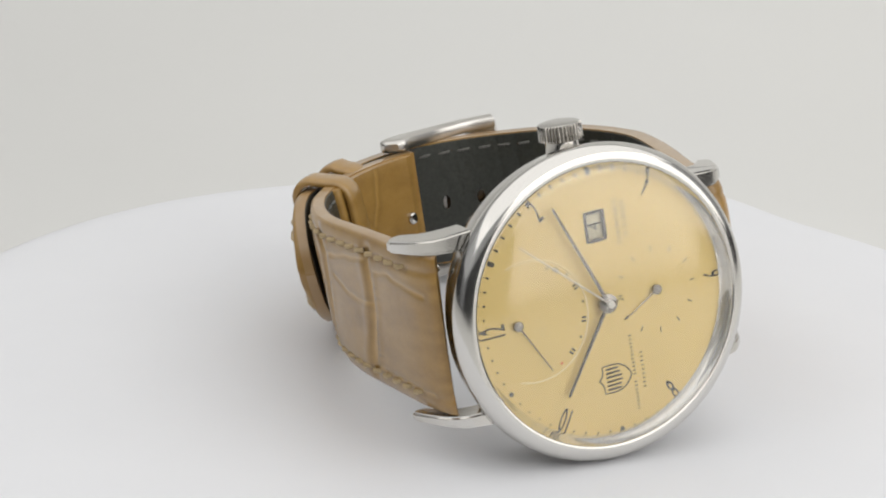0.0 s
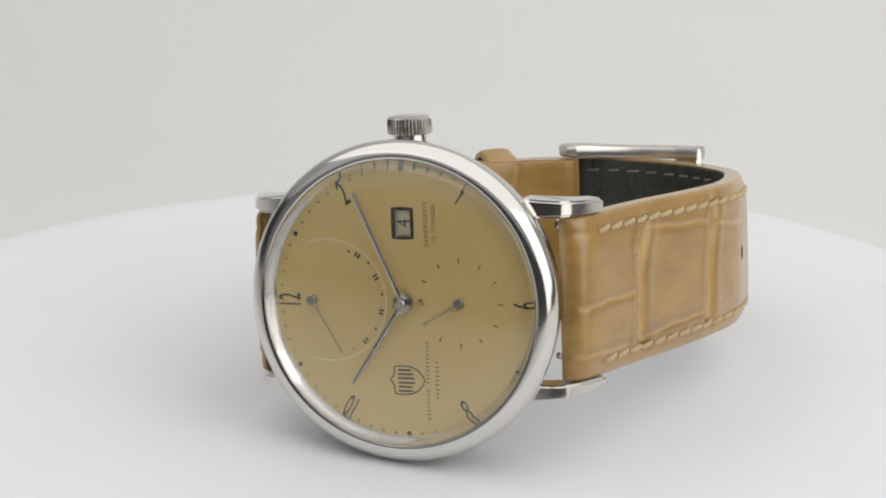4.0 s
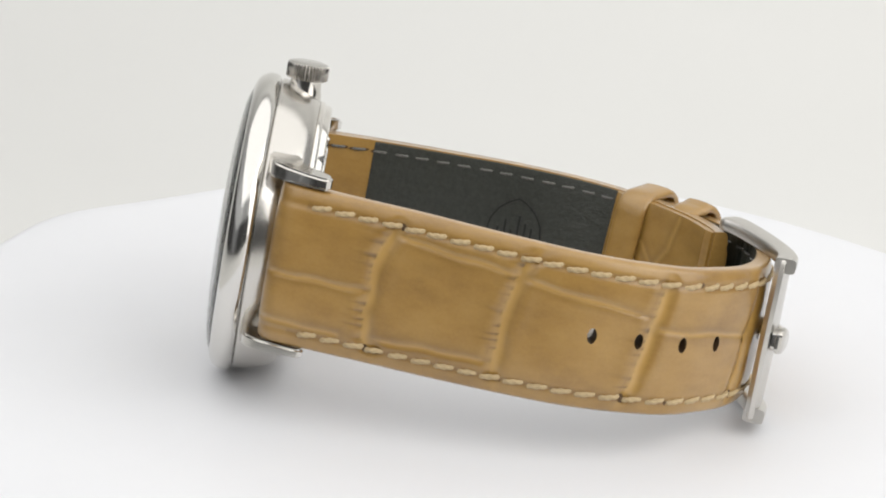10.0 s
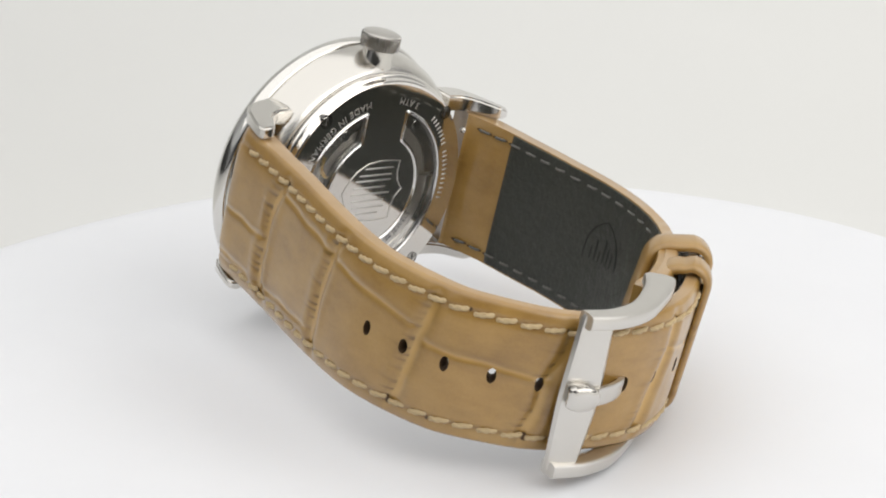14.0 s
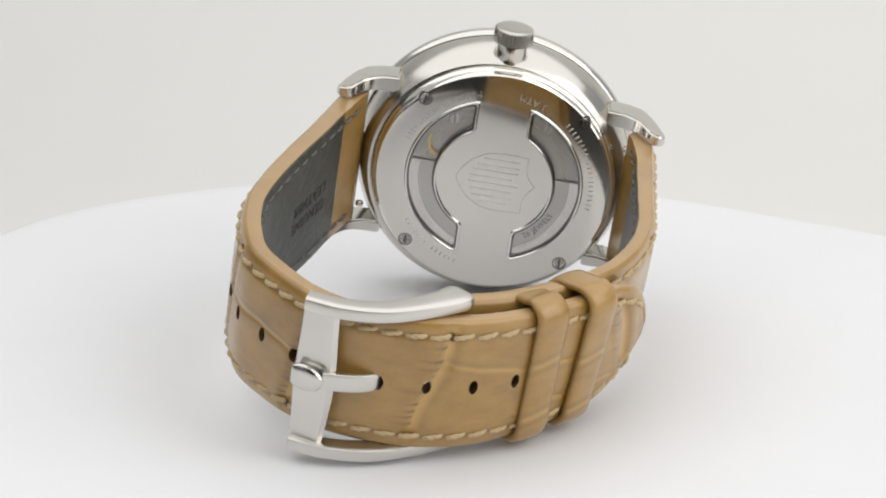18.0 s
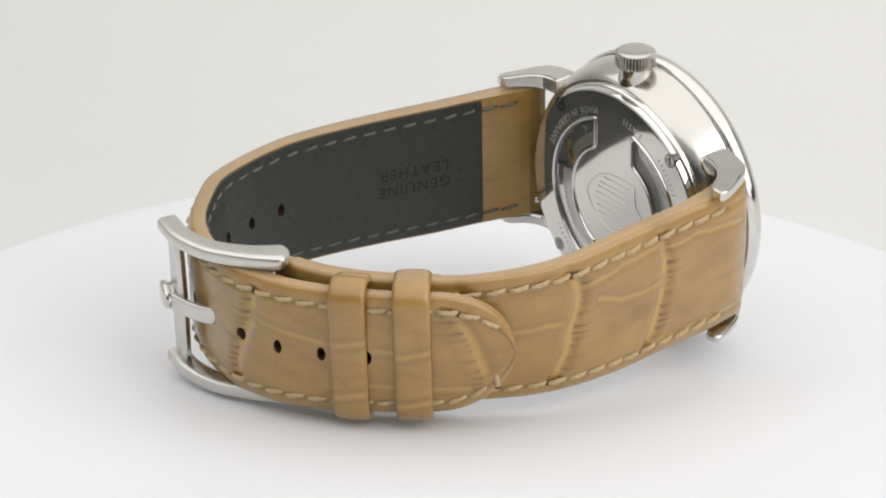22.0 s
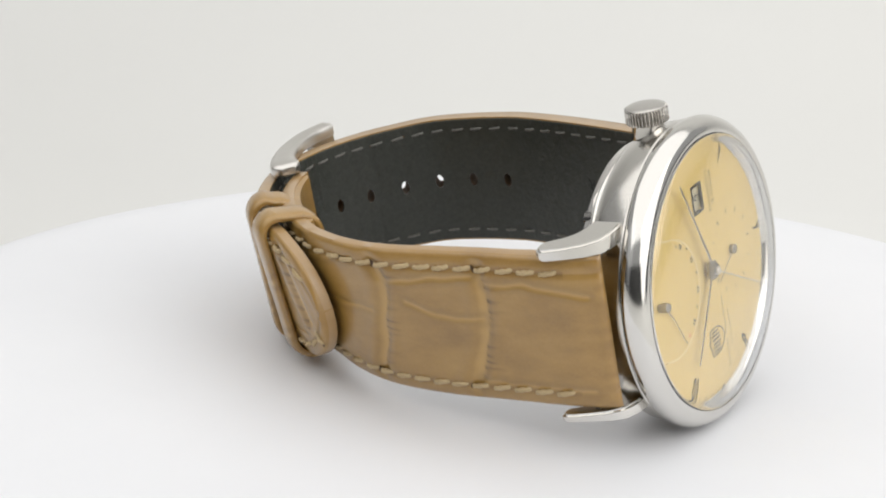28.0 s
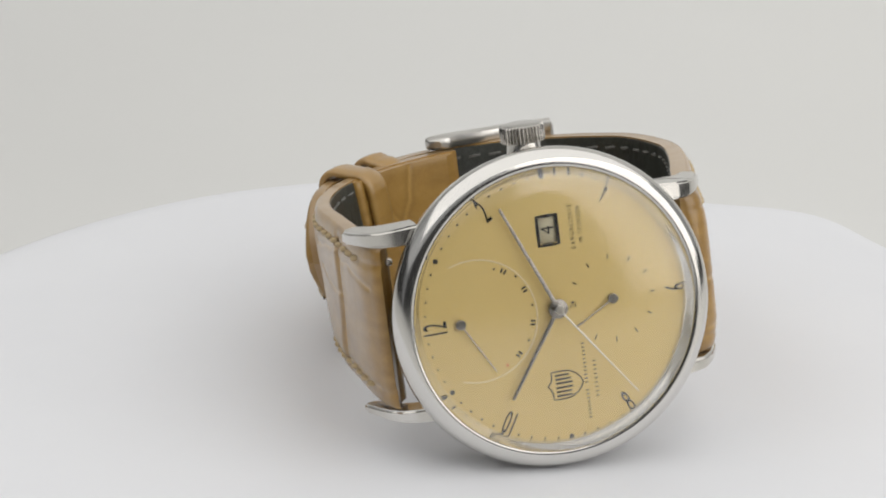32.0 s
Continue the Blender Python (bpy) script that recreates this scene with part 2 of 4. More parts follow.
def build_turntable():
    thing = new("turntable")
    bm = bmesh.new()
    prof = [(0.0, 0.0), (0.3, 0), (0.6, 0), (0.85, 0), (0.93, -0.00005), (0.965, -0.0003), (0.985, -0.0009), (0.997, -0.002), (1.0, -0.004), (0.995, -0.008), (0.97, -0.011), (0.0, -0.011)]
    rings = []
    for i in range(240):
        a = TAU * i / 240
        r = rim(a)
        rings.append([(r * k * math.cos(a), r * k * math.sin(a), z) for k, z in prof])
    grid_faces(bm, rings, closed_u=True, closed_v=False)
    bmesh.ops.remove_doubles(bm, verts=bm.verts, dist=1e-6)
    bmesh.ops.recalc_face_normals(bm, faces=bm.faces)
    smooth(bm)
    part("top_sheet", bm, TABLE, thing, "matt white round cover with an uneven edge", Matrix())
    bm = lathe([(0, -0.0345), (0.07, -0.0345), (0.072, -0.0335), (0.072, -0.0125), (0.07, -0.0115), (0, -0.0115)], 96, closed=False)
    bmesh.ops.recalc_face_normals(bm, faces=bm.faces)
    smooth(bm, 30)
    part("base", bm, TABLE, thing, "", Matrix())
    return tagged(thing, "round matt white photo turntable, slowly turning under the watch", "turntable")


turntable = build_turntable()
watch = tagged(new("wristwatch"), "steel wristwatch, champagne dial, tan croc strap, lying on its side", "watch")

# ---------------------------------------------------------------- case
CY = 0.45


def build_case():
    body = part("case", finish(lathe([
        (17.0, -1.3), (19.1, -1.42), (19.22, -1.6), (19.17, -2.2), (18.85, -4.0), (18.2, -5.6), (17.75, -6.35), (17.45, -6.6),
        (17.3, -6.75), (16.9, -6.8), (16.5, -6.6), (16.0, -6.0), (16.0, -1.3)], 160, (0, CY)), 32), CASE_STEEL, watch, "polished steel case middle")
    part("bezel", finish(lathe([
        (17.72, 0.3), (17.72, 0.95), (17.36, 0.99), (17.36, 1.75), (17.5, 1.84), (17.7, 1.9), (18.0, 1.9), (18.35, 1.82), (18.7, 1.66), (19.05, 1.38), (19.38, 0.95),
        (19.6, 0.5), (19.71, 0.05), (19.7, -0.35), (19.6, -0.75), (19.42, -1.1), (19.2, -1.3), (17.0, -1.29), (17.0, 0.3)], 192, (0, CY)), 45),
        BEZEL_STEEL, watch, "rounded polished steel bezel")
    part("flange", finish(lathe([(16.28, -0.1), (16.3, 0.03), (17.28, 0.93), (17.7, 0.93), (17.7, -0.1)], 160, (0, CY)), 40), RING, watch, "bright inner ring round the dial")
    prof = [(0, 3.5), (4, 3.46), (8, 3.34), (11.5, 3.14), (14.0, 2.9), (15.6, 2.66), (16.4, 2.46), (16.9, 2.28), (17.3, 2.06), (17.5, 1.9),
            (17.5, 1.0), (17.0, 1.08), (16.5, 1.38), (15.8, 1.6), (14.0, 1.9), (11.5, 2.14), (8, 2.34), (4, 2.46), (0, 2.5)]
    ob = part("crystal", finish(lathe(prof, 160, (0, CY), closed=False), 60), GLASS, watch, "domed clear crystal")
    ob.visible_shadow = False
    return body


build_case()


def build_crown():
    bm = bmesh.new()
    rings = []
    n = 456
    for x, r, rib in ((20.25, 2.2, 0), (20.3, 2.6, 0.4), (20.45, 2.85, 1), (22.1, 2.85, 1), (22.28, 2.76, 0.7), (22.38, 2.6, 0.1), (22.48, 2.35, 0), (22.56, 2.0, 0), (22.62, 1.2, 0), (22.64, 0.02, 0)):
        ring = []
        for i in range(n):
            a = TAU * i / n
            q = 0.96 * r - rib * 0.45 * (0.5 + 0.5 * math.cos(a * 38)) ** 1.2
            ring.append((x - 0.4, 0.5 + q * math.cos(a), -4.45 + q * math.sin(a)))
        rings.append(ring)
    grid_faces(bm, rings, cap=True)
    crown = part("crown", finish(bm, 28), CROWN_STEEL, watch, "ribbed polished crown")
    bm = bmesh.new()
    rings = []
    for x, r in ((16.5, 2.3), (18.0, 2.25), (18.6, 2.1), (19.6, 2.0), (20.26, 1.95)):
        rings.append([(x, 0.5 + r * math.cos(TAU * i / 48), -4.45 + r * math.sin(TAU * i / 48)) for i in range(48)])
    grid_faces(bm, rings, cap=True)
    part("crown_tube", finish(bm, 40), STEEL, crown, m=Matrix())


build_crown()


def build_lugs():
    outline = [(14.5, -1.75), (17.5, -1.9), (19.4, -2.5), (20.8, -4.2), (21.9, -6.6), (22.6, -8.5), (22.7, -9.3), (22.35, -9.85),
               (21.4, -10.0), (20.6, -9.7), (19.9, -8.6), (19.2, -7.4), (18.2, -6.5), (16.8, -5.9), (14.5, -5.8)]
    for sx in (1, -1):
        for sy in (1, -1):
            bm = bmesh.new()
            vs = [bm.verts.new((10.15 * sx, y * sy + CY + (0.05 if sy > 0 else 0), z)) for y, z in outline]
            f = bm.faces.new(vs)
            r = bmesh.ops.extrude_face_region(bm, geom=[f])
            for v in r["geom"]:
                if isinstance(v, bmesh.types.BMVert):
                    v.co.x = ((12.5 if sx > 0 else 12.05) - 0.03 * max(0, abs(v.co.y - CY) - 14.5) ** 1.6) * sx
            bmesh.ops.bevel(bm, geom=[e for e in bm.edges if len(e.link_faces) == 2 and e.calc_face_angle(0) > 0.7], offset=0.3, segments=3, affect="EDGES")
            part("lug", finish(bm, 38), LUG_STEEL, watch, "polished steel lug")


build_lugs()


def back_window(side, r0, r1, half, steps=36):
    """Outline of a curved window between two radii, its ends cut along the bridge, corners rounded."""
    a0, a1 = math.asin(half / r1), math.asin(half / r0)
    pts = [(r1, a0 + (math.pi - 2 * a0) * i / steps) for i in range(steps + 1)]
    pts += [(r0, math.pi - a1 - (math.pi - 2 * a1) * i / steps) for i in range(steps + 1)]
    flat = [Vector((BX + r * math.cos(a), BY + side * r * math.sin(a))) for r, a in pts]
    out = []
    for i, p in enumerate(flat):
        u, v = (flat[i - 1] - p).normalized(), (flat[(i + 1) % len(flat)] - p).normalized()
        if u.dot(v) < -0.7:
            out.append((p.x, p.y))
            continue
        a, b = p + u * 0.55, p + v * 0.55
        for k in range(6):
            f = k / 5
            q = a * (1 - f) ** 2 + p * (2 * f * (1 - f)) + b * f ** 2
            out.append((q.x, q.y))
    return out


def sector(r0, r1, side, edge, way, steps=30):
    """Outline of a ring's part on one side of the back: way 1 beyond the edge towards 3, way -1 beyond it towards 9."""
    pts = []
    for r, order in ((r1, 1), (r0, -1)):
        a0, a1 = (0.28, math.acos(edge / r)) if way > 0 else (math.acos(edge / r), math.pi - 0.28)
        run = [a0 + (a1 - a0) * i / steps for i in range(steps + 1)]
        pts += [(BX + r * math.cos(a), BY + side * r * math.sin(a)) for a in run[::order]]
    return pts


def on_back(r, turn):
    """Puts a word on the back along an arc: tops inward, running with the turn (degrees from 12 towards 3)."""
    def place(p):
        phi = radians(turn) + p.x / r
        q = r - p.y
        return (BX + q * math.sin(phi), BY + q * math.cos(phi), -8.53 - p.z)
    return place


BX, BY = 0.25, 0.9


def build_caseback():
    back = part("caseback", finish(lathe([
        (0, -8.5), (7.5, -8.5), (15.9, -8.5), (16.25, -8.46), (16.45, -8.3), (16.55, -8.0), (16.62, -7.6), (16.85, -7.45), (16.98, -7.2), (16.98, -6.9), (16.8, -6.6),
        (16.0, -6.4), (0, -6.4)], 160, (0.1, 0.8), closed=False), 30), MIRROR_STEEL, watch, "polished steel display back with two curved windows")
    for side in (1, -1):
        cutter = plate(back_window(side, 8.3, 12.15, 3.8), -9.5, -7.35)
        bmesh.ops.scale(cutter, vec=(MM, MM, MM), verts=cutter.verts)
        bmesh.ops.recalc_face_normals(cutter, faces=cutter.faces)
        carve(back, cutter)
    for side in (1, -1):
        outer, inner = back_window(side, 7.95, 12.5, 3.45), back_window(side, 8.6, 11.85, 4.1)
        mid = back_window(side, 8.38, 12.07, 3.88)
        rings = [[(x, y, z) for x, y in ring] for ring, z in ((outer, -8.46), (back_window(side, 7.99, 12.46, 3.49), -8.64), (back_window(side, 8.08, 12.37, 3.58), -8.75), (back_window(side, 8.18, 12.27, 3.68), -8.79), (back_window(side, 8.29, 12.16, 3.79), -8.74), (mid, -8.6), (mid, -8.3))]
        bm = bmesh.new()
        grid_faces(bm, rings)
        pane = part("window_frame", finish(bm, 60), RING, back, "bright rounded steel rim of the window", Matrix())
        # added inner wall whose grey stands for the groove's shade
        bm = bmesh.new()
        grid_faces(bm, [[(x, y, z) for x, y in ring] for ring, z in ((mid, -8.38), (inner, -8.3), (inner, -7.4))])
        part("inner_wall_shade", finish(bm, 30), GROOVE_GREY, pane, "grey inner wall, coloured for the groove's shade", Matrix())
        clear = part("pane", finish(plate(inner, -8.36, -8.1), 30), GLASS, pane, "clear glass pane", Matrix())
        clear.visible_shadow = False
        # rotor ring, bridges and wheels seen through the window
        part("movement_plate", finish(plate(back_window(side, 8.4, 12.05, 3.9), -7.5, -7.36), 30), MOVEMENT, back, "grey movement plate behind the window", Matrix())
        ring = sector(8.2, 12.1, side, 1.5, -1)
        part("rotor", finish(plate(ring, -7.95, -7.75), 30), SATIN, back, "bright rotor weight behind the window", Matrix())
        part("rotor_rim", finish(plate(sector(10.6, 12.1, side, 1.5, -1), -8.05, -7.95), 30), MIRROR_STEEL, back, "polished outer rim of the rotor", Matrix())
        part("bridge", finish(plate(sector(10.2, 12.1, side, 2.0, 1), -7.9, -7.55), 30), PLATE, back, "dark movement bridge", Matrix())
    bm = bmesh.new()
    rings = []
    for i in range(25):
        a = radians(60 + 190 * i / 24)
        rings.append([(4.9 + r * math.cos(a), -7.0 - r * math.sin(a) * 0.9 + 0.2, z) for r, z in ((1.95, -8.02), (1.95, -7.62), (2.4, -7.62), (2.4, -8.02))])
    grid_faces(bm, rings, cap=True)
    part("balance_wheel", finish(bm, 30), BRASS, back, "brass balance wheel", Matrix())
    for x, y in ((8.75, -6.6), (9.65, 6.35)):
        s = part("movement_screw", finish(lathe([(0, -8.05), (0.72, -8.05), (0.8, -7.97), (0.8, -7.4), (0, -7.4)], 24, (x, BY + y), closed=False), 30), STEEL, back, m=Matrix())
        # a dark bar on the head paints the shaded slot
        part("slot_shade", finish(box(x - 0.5, x + 0.5, BY + y - 0.09, BY + y + 0.09, -8.07, -7.9)), DARK_STEEL, s, m=Matrix())
    for sx in (1, -1):
        for sy in (1, -1):
            c = (BX + 11.05 * sx, BY + 11.0 * sy)
            s = part("screw", finish(lathe([(0, -8.5), (0.72, -8.5), (0.8, -8.44), (0.8, -7.2), (0, -7.2)], 24, c, closed=False), 30), STEEL, back, m=Matrix())
            # dark bar and ring paint the shade of the slot and its surrounding groove
            part("slot_shade", finish(box(c[0] - 0.68, c[0] + 0.68, c[1] - 0.13, c[1] + 0.13, -8.525, -8.4)), DARK_STEEL, s, m=Matrix())
            part("ring_shade", finish(lathe([(0.8, -8.508), (0.98, -8.508), (0.98, -7.4), (0.8, -7.4)], 28, c), 30), DARK_STEEL, s, m=Matrix())
    # engraving
    place = lambda turn: on_back(13.45, turn)
    part("engraving", finish(mapped(lettering("3 ATM", 1.4, 1.15, 0.9, 0.01), place(74)), 30), FLANGE, back, "engraved words", Matrix())
    part("engraving", finish(mapped(lettering("MADE IN GERMANY", 1.4, 1.15, 0.95, 0.01), place(133)), 30), FLANGE, back, "engraved words", Matrix())
    part("engraving", finish(mapped(lettering("26 JEWELS", 1.15, 1.1, 0.95, 0.015), lambda p: on_back(9.6, -40)(Vector((p.x, p.y, p.z - 0.56)))), 30), DARK_STEEL, back, "engraved words", Matrix())
    stroke = None
    for i in range(34):
        if i in (8, 27):
            continue
        turn = 49 - i * 3.0 if i < 20 else 215 + (i - 20) * 3.0
        a = radians(turn)
        at = Matrix.Translation(Vector((BX + 13.6 * math.sin(a), BY + 13.6 * math.cos(a), -8.52)) * MM) @ pose(0, 0, 0, 0, 0, -turn)
        if stroke is None:
            stroke = part("engraved_stroke", finish(box(-0.09, 0.09, -0.36, 0.36, -0.02, 0.02)), FLANGE, back, "", at)
        else:
            part("engraved_stroke", stroke.data, FLANGE, back, "", at)
    # shield with plain strokes
    part("shield_outline", finish(outline_strip(shield(0.35, 1.15, 4.45, 5.55), 0.13, -8.5, -8.57), 30), FLANGE, back, "engraved shield outline", Matrix())
    for x0, y0, y1 in ((3.75, -0.9, 4.2), (2.75, -1.7, 4.2), (1.95, -2.2, 4.2), (0.95, -2.5, 3.4), (0.0, -2.6, 4.4), (-1.0, -2.3, 3.6), (-2.0, -2.0, 3.9), (-2.9, -1.0, 3.0)):
        part("engraved_bar", finish(box(x0 - 0.11, x0 + 0.11, y0, y1, -8.56, -8.45, 0.04)), FLANGE, back, m=Matrix())


def shield(cx, cy, wx, hy):
    """Outline of a plain shield, its top towards 12."""
    half = [(0.0, 1.0), (0.1, 0.92), (0.3, 0.8), (0.6, 0.73), (0.96, 0.74), (0.985, 0.5), (1.0, 0.1), (0.93, -0.3), (0.68, -0.64), (0.32, -0.88), (0.0, -1.0)]
    pts = half + [(-x, y) for x, y in half[-2:0:-1]]
    return [(cx + x * wx, cy + y * hy) for x, y in pts]


def outline_strip(pts, w, z0, z1):
    """A closed line of width w that follows the points, with a little height."""
    n = len(pts)
    inner, outer = [], []
    for i in range(n):
        a, b = Vector(pts[i - 1]), Vector(pts[(i + 1) % n])
        t = (b - a).normalized()
        s = Vector((-t.y, t.x)) * (w / 2)
        inner.append(Vector(pts[i]) + s)
        outer.append(Vector(pts[i]) - s)
    bm = bmesh.new()
    rings = []
    for i in range(n):
        rings.append([(inner[i].x, inner[i].y, z0), (inner[i].x, inner[i].y, z1), (outer[i].x, outer[i].y, z1), (outer[i].x, outer[i].y, z0)])
    grid_faces(bm, rings, closed_u=True)
    return bm


build_caseback()

# ---------------------------------------------------------------- dial
def build_dial():
    dial = part("dial", finish(lathe([(0, 0), (17.05, 0), (17.05, -0.5), (0, -0.5)], 128, (0, CY), closed=False), 30), DIAL, watch, "champagne dial with black printing")
    return dial


dial = build_dial()


def disc(x, y, r, z0, z1, steps=20):
    return lathe([(0, z1), (r, z1), (r, z0), (0, z0)], steps, (x, y), closed=False)


def pointer(name, x0, y0, x1, y1, w0, w1, z, thick, material, parent, label, hub_r):
    """A watch pointer from its axis to its tip."""
    bm = bmesh.new()
    d = Vector((x1 - x0, y1 - y0, 0))
    u = d.normalized()
    s = Vector((-u.y, u.x, 0))
    a = Vector((x0, y0, z))
    b = Vector((x1, y1, z))
    h = Vector((0, 0, thick))
    rings = []
    for p, w in ((a, w0), (b - u * w1, w1), (b, w1 * 0.3)):
        rings.append([p - s * w, p - s * w * 0.0 + h, p + s * w, p - h * 0.4])
    grid_faces(bm, rings, cap=True)
    ob = part(name, finish(bm, 20), material, parent, label)
    if parent is not watch:
        ob.matrix_basis = Matrix()
    part("hub", finish(lathe([(0, z + 0.32), (hub_r * 0.8, z + 0.3), (hub_r, z + 0.2), (hub_r, z - 0.3), (0, z - 0.3)], 32, (x0, y0), closed=False), 30), material, ob, m=Matrix())
    return ob


def carve_date():
    cutter = box(7.95, 11.2, -1.08, 1.08, -2, 2)
    bmesh.ops.scale(cutter, vec=(MM, MM, MM), verts=cutter.verts)
    carve(dial, cutter)


carve_date()
part("date_disc", finish(box(7.2, 12.2, -1.9, 1.9, -0.6, -0.3)), DATE_WHITE, dial, "pale date disc", Matrix())
part("date_number", finish(mapped(lettering("4", 2.5, 1, 0.85, 0.02), lambda p: (p.x + 9.55, p.y, p.z - 0.29)), 30), INK, dial, "black date number", Matrix())
part("date_frame", finish(outline_strip([(7.8, -1.23), (9.6, -1.23), (11.35, -1.23), (11.35, 0.0), (11.35, 1.23), (9.6, 1.23), (7.8, 1.23), (7.8, 0.0)], 0.42, -0.25, 0.06), 30), DARK_STEEL, dial, "dark frame of the date window", Matrix())

for number, turn, flip in (("12", 0, 0), ("2", 60, 0), ("4", 120, 1), ("6", 180, 1), ("8", 240, 1), ("10", 300, 0)):
    a = radians(turn)
    def place(p, a=a, flip=flip):
        x, y = (-p.x, -p.y) if flip else (p.x, p.y)
        y += 15.1
        return (x * math.cos(a) + y * math.sin(a), -x * math.sin(a) + y * math.cos(a), 0.015 + p.z)
    part("numeral", finish(mapped(lettering(number, 4.1, 0.95, {"10": 0.42, "4": 0.24}.get(number, 0.47), 0.05, 0.0 if number == "4" else 0.015), place), 30), NUMERAL_STEEL, dial, m=Matrix())

small_dot, large_dot = None, None
for i in range(60):
    a = radians(i * 6)
    if i % 10 == 0 or i in (27, 28, 29, 31, 32, 33):
        continue
    big = i % 5 == 0
    at = Matrix.Translation(Vector((16.15 * math.sin(a), 16.15 * math.cos(a), 0)) * MM)
    if big and large_dot is None:
        large_dot = part("hour_dot", finish(disc(0, 0, 0.31, -0.05, 0.05), 30), GREY_INK, dial, "dark grey hour dot", at)
    elif not big and small_dot is None:
        small_dot = part("minute_dot", finish(disc(0, 0, 0.135, -0.05, 0.03, 12), 30), INK, dial, "", at)
    else:
        part("hour_dot" if big else "minute_dot", (large_dot if big else small_dot).data, INK, dial, "", at)

tick = None
for i in range(1, 12):
    a = radians(i * 30)
    at = Matrix.Translation(Vector((5.15 * math.sin(a), -7.0 + 5.15 * math.cos(a), 0)) * MM) @ pose(0, 0, 0, 0, 0, -i * 30)
    if tick is None:
        tick = part("tick", finish(box(-0.075, 0.075, -0.32, 0.32, -0.05, 0.03)), INK, dial, "", at)
    else:
        part("tick", tick.data, INK, dial, "", at)
part("small_numeral", finish(mapped(lettering("24", 1.15, 1, 0.7, 0.02), lambda p: (p.x + 0.05, p.y - 2.05, p.z + 0.015)), 30), INK, dial, "", Matrix())

for x, y in ((6.0, 7.1), (4.68, 4.57), (0.87, 2.95), (-3.37, 3.9)):
    part("reserve_dot", finish(disc(x, y, 0.16, -0.05, 0.03, 12), 30), INK, dial, "", Matrix())
part("reserve_dot", finish(disc(-5.96, 6.87, 0.18, -0.05, 0.03, 12), 30), RED_INK, dial, "red dot", Matrix())
for x, y in ((5.55, 6.0), (2.93, 3.68), (-1.31, 3.13), (-4.87, 5.25)):
    turn = math.degrees(math.atan2(y - 10, x)) + 90
    for d in (-0.22, 0.22):
        part("mark_bar", finish(box(-0.12, 0.12, -0.3, 0.3, -0.05, 0.03)), INK, dial, "", Matrix.Translation(Vector((x, y, 0)) * MM) @ pose(0, 0, 0, 0, 0, turn) @ Matrix.Translation((d * MM, 0, 0)))
# raised arc of the power reserve
bm = bmesh.new()
rings = []
for i in range(61):
    a = radians(20 - 220 * i / 60)
    rings.append([((7.5 + d) * math.cos(a), 9.95 + (7.5 + d) * math.sin(a), z) for d, z in ((-0.13, -0.05), (-0.09, 0.05), (0.09, 0.05), (0.13, -0.05))])
grid_faces(bm, rings, cap=True)
part("reserve_arc", finish(bm, 30), PALE_GOLD, dial, "fine raised arc", Matrix())

part("words", finish(mapped(lettering("GANGRESERVE", 0.82, 1.75, 0.64, 0.015), lambda p: (p.x + 9.5, p.y - 2.95, p.z + 0.015)), 30), INK, dial, "small printed words", Matrix())
part("words", finish(mapped(lettering("IN STUNDEN", 0.82, 1.6, 0.64, 0.015), lambda p: (p.x + 9.65, p.y - 3.95, p.z + 0.015)), 30), INK, dial, "small printed words", Matrix())
letter_bar = None
for n, x0, x1, y, gaps in ((20, -14.2, -4.9, -2.65, (8,)), (9, -11.65, -7.3, -3.85, ())):
    for i in range(n):
        if i in gaps:
            continue
        at = Matrix.Translation(Vector((x0 + (x1 - x0) * i / (n - 1), y, 0)) * MM)
        if letter_bar is None:
            letter_bar = part("letter_bar", finish(box(-0.07, 0.07, -0.2, 0.2, -0.05, 0.02)), INK, dial, "", at)
        else:
            part("letter_bar", letter_bar.data, INK, dial, "", at)
for i in range(-9, 10):
    if abs(i) in (0, 1):
        continue
    a = radians(180 + i * 2.0)
    part("letter_bar", letter_bar.data, INK, dial, "", Matrix.Translation(Vector((16.4 * math.sin(a), 16.4 * math.cos(a), 0)) * MM) @ pose(0, 0, 0, 0, 0, -i * 2.0) @ Matrix.Diagonal((0.7, 0.7, 1, 1)))

part("logo_outline", finish(outline_strip(shield(-9.6, 0.0, 1.75, 2.25), 0.17, -0.05, 0.03), 30), INK, dial, "black shield outline", Matrix())
for x, y0, y1 in ((-10.9, -0.7, 1.2), (-10.4, -0.7, 1.2), (-9.9, -0.9, 1.2), (-9.35, -0.9, 1.2), (-8.85, -0.7, 1.2), (-8.35, -0.5, 1.2)):
    part("logo_bar", finish(box(x - 0.12, x + 0.12, y0, y1, -0.05, 0.03)), INK, dial, "", Matrix())

pointer("hour_pointer", 0, 0, -10.2, 6.88, 0.28, 0.2, 0.75, 0.08, POINTER_STEEL, watch, "slim dark steel hour pointer", 1.2)
pointer("minute_pointer", 0, 0, 13.3, 5.8, 0.26, 0.18, 1.05, 0.08, POINTER_STEEL, watch, "slim dark steel minute pointer", 0.95)
pointer("reserve_pointer", 0, 12.0, -6.45, 8.3, 0.1, 0.07, 0.35, 0.05, POINTER_STEEL, watch, "thin power reserve pointer", 0.62)
pointer("small_pointer", 0, -7.0, -2.66, -2.3, 0.1, 0.07, 0.35, 0.05, POINTER_STEEL, watch, "thin small-dial pointer", 0.62)
seconds = pointer("seconds_pointer", 0, 0, 0, 14.6, 0.12, 0.06, 1.4, 0.05, SATIN, watch, "thin polished seconds pointer", 0.5)


